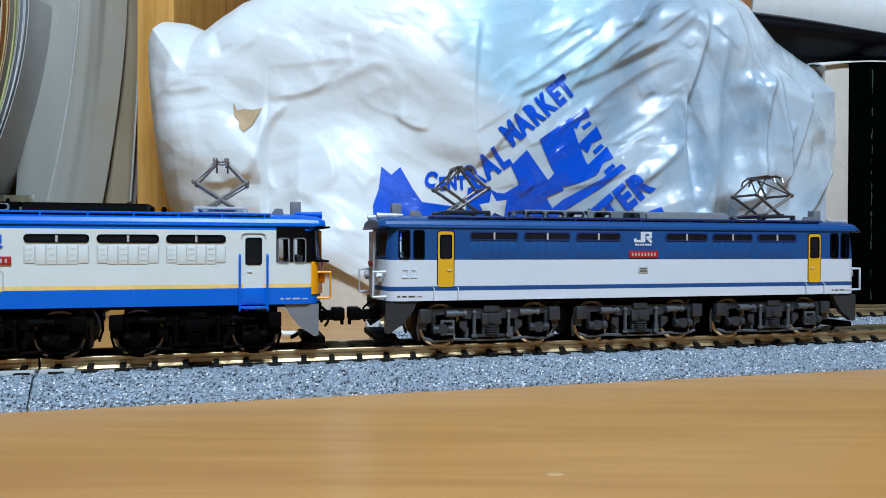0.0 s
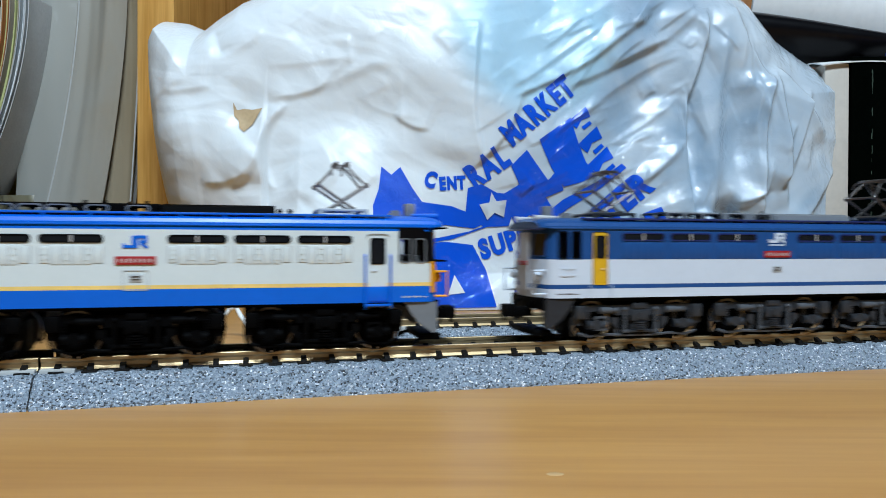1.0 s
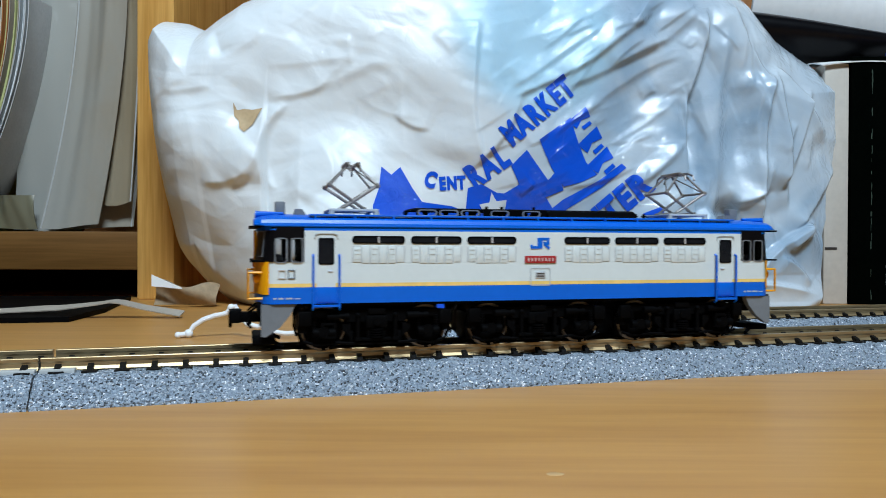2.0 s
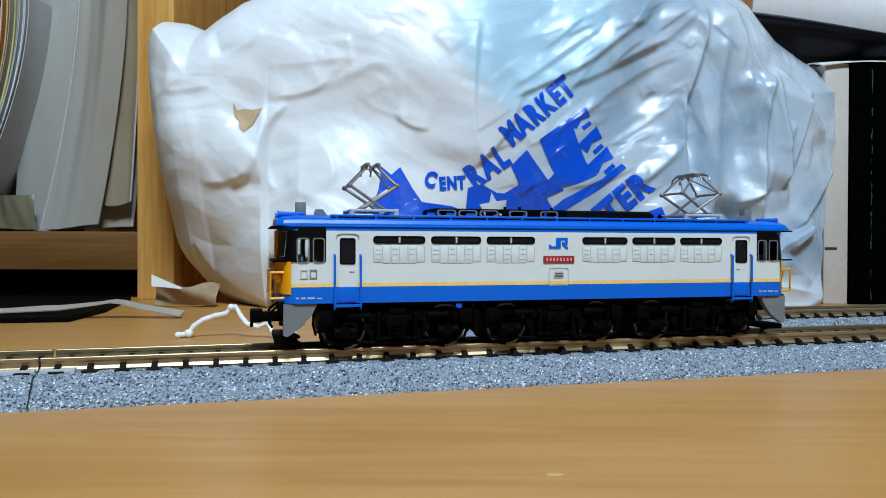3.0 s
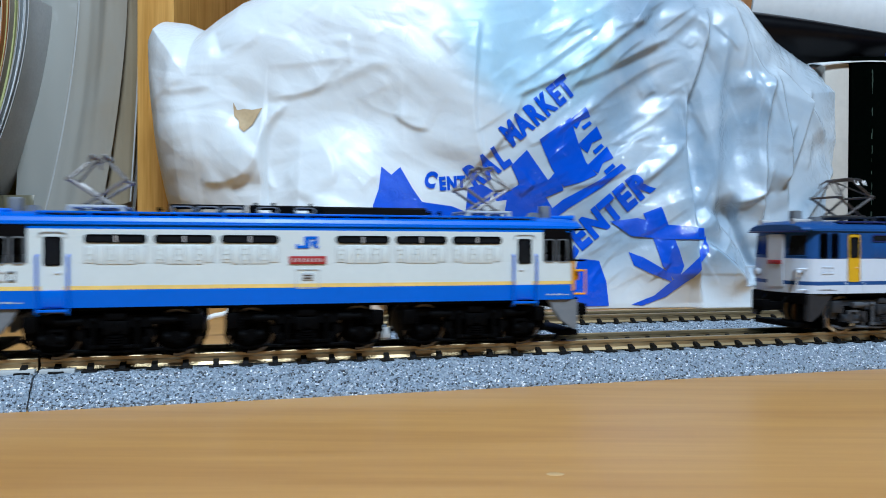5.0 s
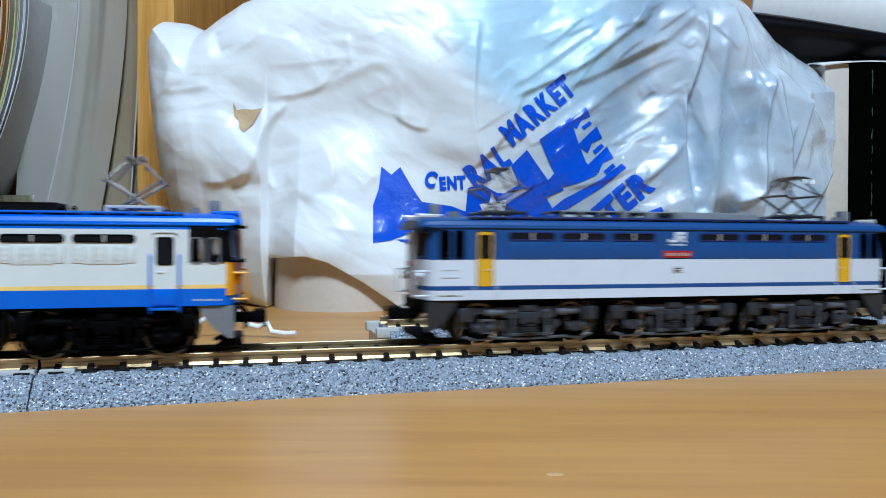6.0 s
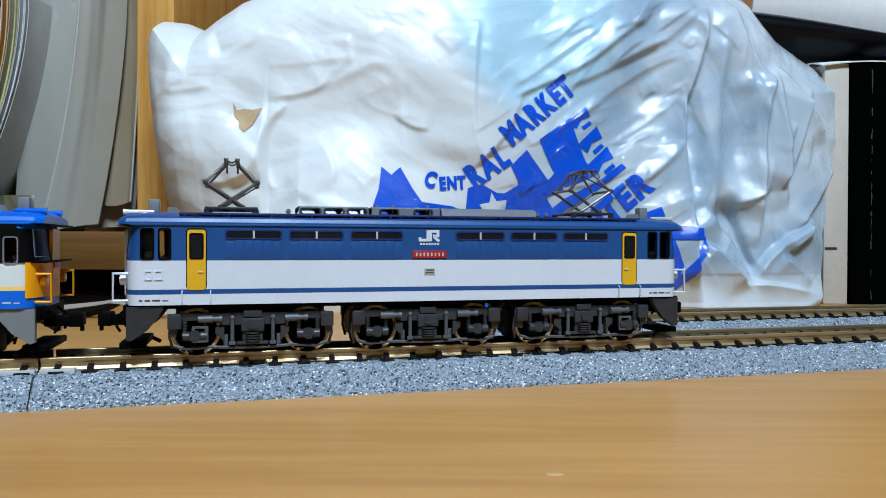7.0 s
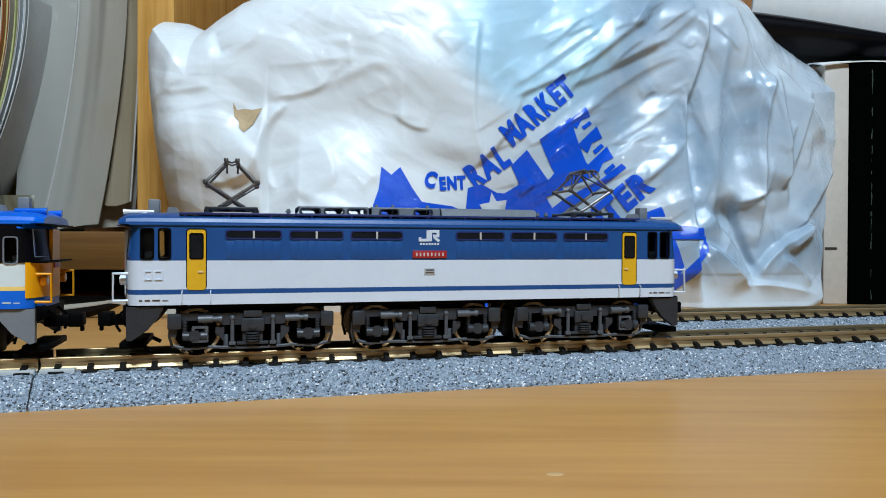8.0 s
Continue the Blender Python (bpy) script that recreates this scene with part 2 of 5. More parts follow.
RUST = mat("brown_book_edge", (0.35, 0.13, 0.035), 0.6)


# ---- mesh helpers, in millimetres ----
def finish(bm, name, material, smooth=True):
    bmesh.ops.recalc_face_normals(bm, faces=bm.faces)
    for v in bm.verts:
        v.co *= MM
    for f in bm.faces:
        f.smooth = smooth
    for e in bm.edges:
        e.smooth = len(e.link_faces) == 2 and e.calc_face_angle(3.2) < 0.6
    me = bpy.data.meshes.new(name)
    bm.to_mesh(me)
    bm.free()
    me.materials.append(material)
    return me


def part(name, bm, material, parent=None, label="", smooth=True):
    ob = new(name, finish(bm, name, material, smooth))
    if parent:
        ob.parent = parent
    return tagged(ob, label)


def piece(name, me, parent, x=0.0, y=0.0, z=0.0, rz=0.0, ry=0.0):
    ob = new(name, me)
    ob.parent = parent
    ob.matrix_basis = pose(x * MM, y * MM, z * MM, 0, ry, rz)
    return ob


def thing(name, label, category, m=None, group="", kind=""):
    ob = new(name)
    ob.empty_display_size = 0.01
    if m:
        ob.matrix_basis = m
    return tagged(ob, label, category, group, kind)


def box(bm, x0, x1, y0, y1, z0, z1, bevel=0.0):
    vs = bmesh.ops.create_cube(bm, size=1)["verts"]
    for v in vs:
        v.co = Vector((x0 + (v.co.x + 0.5) * (x1 - x0), y0 + (v.co.y + 0.5) * (y1 - y0), z0 + (v.co.z + 0.5) * (z1 - z0)))
    if bevel:
        es = list({e for v in vs for e in v.link_edges})
        bmesh.ops.bevel(bm, geom=es, offset=bevel, segments=2, affect="EDGES", profile=0.5)
    return bm


def rod(bm, a, b, r, seg=8, r2=None):
    a, b = Vector(a), Vector(b)
    m = Matrix.Translation((a + b) / 2) @ (b - a).to_track_quat("Z", "Y").to_matrix().to_4x4()
    bmesh.ops.create_cone(bm, cap_ends=True, segments=seg, radius1=r, radius2=r if r2 is None else r2, depth=(b - a).length, matrix=m)
    return bm


def chain(bm, pts, r, seg=8):
    """A bent tube through the points, closed at its ends."""
    pts = [Vector(p) for p in pts]
    up, rings = None, []
    for i, p in enumerate(pts):
        d = (pts[min(i + 1, len(pts) - 1)] - pts[max(i - 1, 0)]).normalized()
        if i and i < len(pts) - 1:
            d = ((pts[i] - pts[i - 1]).normalized() + (pts[i + 1] - pts[i]).normalized()).normalized()
        if up is None:
            up = d.orthogonal().normalized()
        up = (up - d * up.dot(d)).normalized()
        side = d.cross(up)
        rings.append([bm.verts.new(p + r * (math.cos(2 * math.pi * k / seg) * up + math.sin(2 * math.pi * k / seg) * side)) for k in range(seg)])
    for a, b in zip(rings, rings[1:]):
        for k in range(seg):
            bm.faces.new((a[k], a[(k + 1) % seg], b[(k + 1) % seg], b[k]))
    bm.faces.new(rings[0])
    bm.faces.new(rings[-1][::-1])
    return bm


def prism(bm, outline, axis, a, b):
    """A flat outline drawn out along one axis from a to b."""
    def at(p, q):
        return {"x": (q, p[0], p[1]), "y": (p[0], q, p[1]), "z": (p[0], p[1], q)}[axis]
    lo, hi = [bm.verts.new(at(p, a)) for p in outline], [bm.verts.new(at(p, b)) for p in outline]
    bm.faces.new(lo)
    bm.faces.new(hi[::-1])
    n = len(outline)
    for i in range(n):
        bm.faces.new((lo[i], lo[(i + 1) % n], hi[(i + 1) % n], hi[i]))
    return bm


def round_rect(x0, x1, z0, z1, r, seg=3):
    pts = []
    for cx, cz, a0 in ((x1 - r, z1 - r, 0), (x0 + r, z1 - r, 90), (x0 + r, z0 + r, 180), (x1 - r, z0 + r, 270)):
        for i in range(seg + 1):
            a = radians(a0 + 90 * i / seg)
            pts.append((cx + r * math.cos(a), cz + r * math.sin(a)))
    return pts


def ring_frame(bm, outer, inner, axis, a, b):
    """A frame between two outlines of the same number of points."""
    n = len(outer)
    def at(p, q):
        return {"x": (q, p[0], p[1]), "y": (p[0], q, p[1]), "z": (p[0], p[1], q)}[axis]
    rows = [[bm.verts.new(at(p, q)) for p in line] for line, q in ((outer, a), (outer, b), (inner, b), (inner, a))]
    for k in range(4):
        r0, r1 = rows[k], rows[(k + 1) % 4]
        for i in range(n):
            bm.faces.new((r0[i], r0[(i + 1) % n], r1[(i + 1) % n], r1[i]))
    return bm


def torus(bm, x, y, z, big, small, seg=28, tube=6):
    rows = []
    for i in range(seg):
        a = 2 * math.pi * i / seg
        rows.append([bm.verts.new((x + (big + small * math.cos(2 * math.pi * j / tube)) * math.cos(a), y + small * 1.4 * math.sin(2 * math.pi * j / tube), z + (big + small * math.cos(2 * math.pi * j / tube)) * math.sin(a))) for j in range(tube)])
    for i in range(seg):
        for j in range(tube):
            bm.faces.new((rows[i][j], rows[(i + 1) % seg][j], rows[(i + 1) % seg][(j + 1) % tube], rows[i][(j + 1) % tube]))
    return bm


def sheet(fn, nu, nv, thick=None):
    """A grid of points fn(u, v), in mm."""
    bm = bmesh.new()
    vs = [[bm.verts.new(fn(i / nu, j / nv)) for j in range(nv + 1)] for i in range(nu + 1)]
    for i in range(nu):
        for j in range(nv):
            bm.faces.new((vs[i][j], vs[i + 1][j], vs[i + 1][j + 1], vs[i][j + 1]))
    if thick:
        bmesh.ops.recalc_face_normals(bm, faces=bm.faces)
        bmesh.ops.solidify(bm, geom=bm.faces[:], thickness=thick)
    return bm


# ---- the locomotives ----
RAIL_TOP = 7.0


def plan(grow=0.0, x_in=0.0):
    """The body's plan: parallel sides, rounded corners, a front that is folded towards its middle."""
    pts = []
    for sx in (1, -1):
        half = [(47.9, -9.3), (48.9, -8.95), (49.75, -8.1), (50.85, -3.2), (51.0, 0.0), (50.85, 3.2), (49.75, 8.1), (48.9, 8.95), (47.9, 9.3)]
        for x, y in half:
            gy = grow * (1 if y > 5 else -1 if y < -5 else 0)
            pts.append((sx * (x + grow - x_in), sx * (y + gy)))
    return pts


def band(z0, z1, grow=0.0, in0=0.0, in1=0.0):
    bm = bmesh.new()
    lo = [bm.verts.new((x, y, z0)) for x, y in plan(grow, in0)]
    hi = [bm.verts.new((x, y, z1)) for x, y in plan(grow, in1)]
    n = len(lo)
    for i in range(n):
        bm.faces.new((lo[i], lo[(i + 1) % n], hi[(i + 1) % n], hi[i]))
    bm.faces.new(lo)
    bm.faces.new(hi)
    return bm


def trimmed(bm, *planes):
    """Cuts a closed body by planes (point, outward normal) and closes the cuts."""
    for co, no in planes:
        cut = bmesh.ops.bisect_plane(bm, geom=bm.verts[:] + bm.edges[:] + bm.faces[:], plane_co=co, plane_no=no, clear_outer=True)["geom_cut"]
        bmesh.ops.edgenet_fill(bm, edges=[e for e in cut if isinstance(e, bmesh.types.BMEdge)])
    return bm


def hollow_band(z0, z1, grow, in0, in1, wa, wb, ends=()):
    """A band of the body that is open at the cab side windows between heights wa and wb; ends keeps the cab of one end alone."""
    out = bmesh.new()

    def add(za, zb, *planes):
        ia, ib = (in0 + (in1 - in0) * (z - z0) / (z1 - z0) for z in (za, zb))
        bm = trimmed(band(za, zb, grow, ia, ib), *ends, *planes)
        me = bpy.data.meshes.new("band")
        bm.to_mesh(me)
        bm.free()
        out.from_mesh(me)
        bpy.data.meshes.remove(me)
    lo, hi = max(z0, wa), min(z1, wb)
    if z0 < lo:
        add(z0, lo)
    if hi < z1:
        add(hi, z1)
    if not ends or abs(ends[0][0][0]) < 43.0:
        add(lo, hi, ((43.2, 0, 0), (1, 0, 0)), ((-43.2, 0, 0), (-1, 0, 0)))
    for sx in (-1, 1):
        if ends and sx != (1 if ends[0][0][0] > 0 else -1):
            continue
        add(lo, hi, ((sx * 47.75, 0, 0), (-sx, 0, 0)))
        for sy in (-1, 1):
            add(lo, hi, ((sx * 45.1, 0, 0), (-sx, 0, 0)), ((sx * 45.75, 0, 0), (sx, 0, 0)), ((0, sy * 8.5, 0), (0, -sy, 0)))
    return out


def roof_section(grow=0.0):
    pts = [(-9.5 - grow, 28.55), (-9.5 - grow, 28.9)]
    for i in range(13):
        a = math.pi * (1 - i / 12)
        pts.append((9.1 * math.cos(a), 29.0 + (1.75 + grow) * math.sin(a) ** 0.8))
    pts += [(9.5 + grow, 28.9), (9.5 + grow, 28.55)]
    return pts


def roof(ends=51.2):
    bm = bmesh.new()
    xs = [-ends, -ends + 1.2, -ends + 3.5, -40, 0, 40, ends - 3.5, ends - 1.2, ends]
    rows = []
    for x in xs:
        k = 1.0 if abs(x) < ends - 3 else 0.9 if abs(x) < ends - 1 else 0.62
        rows.append([bm.verts.new((x, y * (1 if abs(x) < ends - 1.1 else 0.9), 28.6 + (z - 28.6) * k)) for y, z in roof_section()])
    n = len(rows[0])
    for a, b in zip(rows, rows[1:]):
        for i in range(n - 1):
            bm.faces.new((a[i], a[i + 1], b[i + 1], b[i]))
        bm.faces.new((a[n - 1], a[0], b[0], b[n - 1]))
    bm.faces.new(rows[0])
    bm.faces.new(rows[-1])
    return bm


def pantograph(loco, x, metal, base_mat):
    base = bmesh.new()
    for y in (-4.6, 4.6):
        box(base, -4.4, 4.4, y - 0.45, y + 0.45, 31.25, 31.75, 0.12)
    for bx in (-3.9, 0, 3.9):
        box(base, bx - 0.45, bx + 0.45, -5.0, 5.0, 31.3, 31.7, 0.1)
    for bx in (-4.0, 4.0):
        for y in (-4.6, 4.6):
            rod(base, (bx, y, 30.0), (bx, y, 31.3), 0.55, 10)
            rod(base, (bx, y, 30.5), (bx, y, 30.75), 0.75, 10)
    p = part("pantograph", base, base_mat, loco)
    p.location.x = x * MM
    for s in (-1, 1):
        arm = bmesh.new()
        for y in (-3.3, 3.3):
            rod(arm, (s * 2.0, y, 31.8), (-s * 4.3, y * 1.2, 36.0), 0.3, 8)
        rod(arm, (s * 2.0, -4.2, 31.8), (s * 2.0, 4.2, 31.8), 0.32, 8)
        rod(arm, (-s * 4.3, -4.4, 36.0), (-s * 4.3, 4.4, 36.0), 0.26, 8)
        for y in (-3.96, 3.96):
            bmesh.ops.create_uvsphere(arm, u_segments=8, v_segments=6, radius=0.5, matrix=Matrix.Translation((-s * 4.3, y, 36.0)))
        part("lower_arm", arm, metal, p)
        up = bmesh.new()
        for y in (-1, 1):
            rod(up, (s * 4.3, y * 3.9, 36.0), (s * 0.9, y * 2.4, 39.6), 0.22, 8)
        rod(up, (s * 4.3, -3.9, 36.0), (s * 0.9, 2.4, 39.6), 0.14, 6)
        part("upper_arm", up, metal, p)
        shoe = bmesh.new()
        box(shoe, s * 0.95 - 0.38, s * 0.95 + 0.38, -3.4, 3.4, 39.7, 40.25, 0.12)
        for y in (-1, 1):
            rod(shoe, (s * 0.95, y * 3.3, 40.0), (s * 0.95, y * 5.0, 39.4), 0.22, 6)
            rod(shoe, (s * 0.95, y * 5.0, 39.4), (s * 0.95, y * 5.5, 38.4), 0.2, 6)
        rod(shoe, (0, -2.4, 39.5), (s * 0.95, -2.4, 39.9), 0.16, 6)
        rod(shoe, (0, 2.4, 39.5), (s * 0.95, 2.4, 39.9), 0.16, 6)
        part("contact_shoe", shoe, metal, p)
    return p


def wheel_mesh(rim, dark):
    """Two flanged wheels on one axle, with a bright spoked rim on each outer face."""
    bm = bmesh.new()
    for s in (-1, 1):
        rod(bm, (0, s * 3.7, 0), (0, s * 4.5, 0), 4.05, 32)
        rod(bm, (0, s * 4.5, 0), (0, s * 5.85, 0), 3.72, 32)
        rod(bm, (0, s * 5.3, 0), (0, s * 5.7, 0), 1.0, 12)
    rod(bm, (0, -5.3, 0), (0, 5.3, 0), 0.7, 10)
    n = len(bm.faces)
    for s in (-1, 1):
        torus(bm, 0, s * 5.9, 0, 3.7, 0.33, 36, 6)
        for k in range(6):
            a = math.pi * k / 3
            rod(bm, (0.9 * math.cos(a), s * 5.32, 0.9 * math.sin(a)), (1.6 * math.cos(a), s * 5.32, 1.6 * math.sin(a)), 0.12, 6)
    bm.faces.ensure_lookup_table()
    for f in bm.faces[n:]:
        f.material_index = 1
    me = finish(bm, "wheelset", dark)
    me.materials.append(rim)
    return me


def bogie_meshes(dark, pale):
    """The meshes of one bogie: frame, axle boxes, springs, brake gear, from the middle of its wheelbase."""
    out = {}
    bm = bmesh.new()
    box(bm, -11.5, 11.5, -6.0, 6.0, 12.6, 14.9, 0.2)
    box(bm, -4.0, 4.0, -4.2, 4.2, 9.6, 13.2, 0.3)
    box(bm, -12.6, 12.6, -3.1, 3.1, 7.4, 12.8, 0.4)
    out["bogie_frame"] = finish(bm, "bogie_frame", BLACK)
    bm = bmesh.new()
    prism(bm, [(-13.4, 13.2), (-13.4, 10.2), (-12.2, 10.0), (-11.8, 12.6), (-6.6, 12.9), (-5.0, 11.9), (5.0, 11.9), (6.6, 12.9), (11.8, 12.6), (12.2, 10.0), (13.4, 10.2), (13.4, 13.2), (12.4, 13.9), (-12.4, 13.9)], "y", -7.9, -6.9)
    for sx in (-1, 1):
        box(bm, sx * 12.4 - 1.1, sx * 12.4 + 1.1, -8.7, -7.4, 11.4, 13.9, 0.2)
        prism(bm, [(sx * 4.6, 9.2), (sx * 6.0, 10.6), (sx * 6.0, 11.6), (sx * 4.6, 11.6)], "y", -8.3, -7.1)
    out["side_frame"] = finish(bm, "side_frame", dark)
    bm = bmesh.new()
    box(bm, -1.7, 1.7, -8.1, -6.6, 9.0, 10.9, 0.15)
    box(bm, -1.9, 1.9, -8.6, -7.3, 10.8, 13.0, 0.2)
    rod(bm, (0, -8.9, 11.9), (0, -8.2, 11.9), 0.7, 14)
    box(bm, -1.5, 1.5, -8.5, -7.4, 13.2, 14.3, 0.12)
    for k in range(4):
        torus_z = 9.2 + 0.42 * k
        rod(bm, (0, -8.35, torus_z), (0, -8.35, torus_z + 0.22), 1.15, 14)
    box(bm, -2.6, 2.6, -8.5, -7.2, 8.6, 9.1, 0.12)
    out["bolster"] = finish(bm, "bolster", dark)
    bm = bmesh.new()
    rod(bm, (-1.9, -8.4, 10.2), (-0.9, -8.4, 10.2), 0.75, 14)
    rod(bm, (0.9, -8.4, 10.2), (1.9, -8.4, 10.2), 0.75, 14)
    prism(bm, [(1.0 * math.cos(radians(60 * k)), 10.25 + 1.05 * math.sin(radians(60 * k))) for k in range(6)], "y", -8.9, -8.2)
    rod(bm, (-0.5, -9.0, 10.3), (-0.5, -8.3, 10.3), 0.75, 12)
    box(bm, -1.3, 1.3, -8.5, -7.3, 9.7, 10.9, 0.3)
    for sx in (-1, 1):
        rod(bm, (sx * 1.6, -8.0, 10.6), (sx * 1.6, -8.0, 12.9), 0.3, 10)
        for k in range(4):
            rod(bm, (sx * 1.6, -8.0, 10.9 + 0.45 * k), (sx * 1.6, -8.0, 11.1 + 0.45 * k), 0.42, 10)
    out["axle_box"] = finish(bm, "axle_box", dark)
    bm = bmesh.new()
    rod(bm, (-1.7, -8.7, 0), (0.6, -8.7, 0), 0.62, 14)
    rod(bm, (0.6, -8.7, 0), (1.5, -8.7, 0), 0.42, 12)
    rod(bm, (1.5, -8.7, 0), (2.1, -8.7, 0), 0.55, 12)
    out["brake_cylinder"] = finish(bm, "brake_cylinder", pale)
    bm = bmesh.new()
    rod(bm, (0, -8.5, 8.7), (0, -8.5, 13.2), 0.33, 8)
    bmesh.ops.create_uvsphere(bm, u_segments=8, v_segments=6, radius=0.48, matrix=Matrix.Translation((0, -8.5, 13.1)))
    box(bm, -0.55, 0.55, -8.8, -8.2, 8.6, 9.2, 0.1)
    out["damper"] = finish(bm, "damper", pale)
    bm = bmesh.new()
    ring_frame(bm, round_rect(-1.3, 1.3, 9.2, 11.9, 0.2), round_rect(-0.85, 0.85, 9.6, 11.5, 0.15), "y", -8.75, -8.25)
    out["equipment_frame"] = finish(bm, "equipment_frame", pale)
    bm = bmesh.new()
    chain(bm, [(-12.6, -7.4, 8.6), (-10.5, -7.6, 8.0), (-6.8, -7.8, 8.3), (-3.2, -7.9, 8.1), (3.2, -7.9, 8.1), (6.8, -7.8, 8.3), (10.5, -7.6, 8.0), (12.6, -7.4, 8.6)], 0.28, 6)
    out["brake_rod"] = finish(bm, "brake_rod", pale)
    bm = bmesh.new()
    chain(bm, [(13.2, -6.6, 12.0), (13.4, -6.4, 10.0), (12.9, -5.8, 8.0)], 0.25, 6)
    out["sand_pipe"] = finish(bm, "sand_pipe", pale)
    bm = bmesh.new()
    chain(bm, [(-13.2, -6.6, 12.0), (-13.4, -6.4, 10.0), (-12.9, -5.8, 8.0)], 0.25, 6)
    out["sand_pipe_mirrored"] = finish(bm, "sand_pipe", pale)
    out["brake_shoe"] = finish(box(bmesh.new(), -0.4, 0.4, -7.2, -5.5, 8.0, 10.2, 0.1), "brake_shoe", pale)
    return out


def bogie(loco, x, ms, wheel, framed):
    b = piece("bogie", ms["bogie_frame"], loco, x, 0, 0)
    wheels = []
    for sx in (-1, 1):
        w = piece("wheelset", wheel, b, sx * 9.2, 0, RAIL_TOP + 3.72)
        wheels.append(w)
    for rz in (0, 180):
        piece("side_frame", ms["side_frame"], b, rz=rz)
        piece("bolster", ms["bolster"], b, rz=rz)
        piece("brake_rod", ms["brake_rod"], b, rz=rz)
        piece("sand_pipe", ms["sand_pipe"], b, rz=rz)
        piece("sand_pipe", ms["sand_pipe_mirrored"], b, rz=rz)
        for x4 in (-4.4, 4.4):
            piece("brake_shoe", ms["brake_shoe"], b, x4, 0, 0, rz)
        for sx in (-1, 1):
            u = -1 if rz else 1
            piece("axle_box", ms["axle_box"], b, u * sx * 9.2, 0, 0, rz)
            piece("damper", ms["damper"], b, u * sx * 3.3, 0, 0, rz)
            piece("brake_cylinder", ms["brake_cylinder"], b, u * sx * 7.0, 0, 13.0, rz)
            if framed == sx:
                piece("equipment_frame", ms["equipment_frame"], b, u * sx * 8.4, -0.1 if not rz else 0.1, 0, rz)
    return b, wheels


def window_set(loco, name, x0, x1, z0, z1, s, frame_mat, r=0.5, edge=0.28, label=""):
    """One window of the side: a proud frame round a smoked pane. s is -1 on the near side."""
    bm = bmesh.new()
    y = s * 9.3
    ring_frame(bm, round_rect(x0, x1, z0, z1, r), round_rect(x0 + edge, x1 - edge, z0 + edge, z1 - edge, max(0.1, r - edge * 0.6)), "y", y - s * 0.05, y + s * 0.16)
    w = part(name, bm, frame_mat, loco, label)
    bm = bmesh.new()
    prism(bm, round_rect(x0 + edge * 0.5, x1 - edge * 0.5, z0 + edge * 0.5, z1 - edge * 0.5, max(0.1, r - edge * 0.4)), "y", y - s * 0.05, y + s * 0.05)
    part("pane", bm, CAB_GLASS, w)
    return w


def slanted_window(loco, name, p, q, sx, z0, z1, frame_mat):
    """A pane with its frame on one of the front's folded faces, leaning back with it."""
    a, b = Vector((p[0], p[1], 0)), Vector((q[0], q[1], 0))
    d = (b - a).normalized()
    out = Vector((d.y, -d.x, 0))
    out = out if out.dot(a + b) > 0 else -out
    ring = [(a, z0), (b, z0), (b, z1), (a, z1)]

    def at(v, z, off):
        v = v + out * (off - 0.1 - 0.1 * (z - 22.7))
        return Vector((v.x, v.y, z))
    bm = bmesh.new()
    vs = [bm.verts.new(at(v, z, off)) for off in (-0.1, 0.08) for v, z in ring]
    bm.faces.new(vs[:4])
    bm.faces.new(vs[4:])
    for i in range(4):
        bm.faces.new((vs[i], vs[(i + 1) % 4], vs[4 + (i + 1) % 4], vs[4 + i]))
    w = part(name, bm, GLASS, loco)
    bm = bmesh.new()
    pts = [at(v, z, 0.08) for v, z in ring]
    chain(bm, pts + pts[:1], 0.09, 6)
    part("window_frame", bm, frame_mat, w)


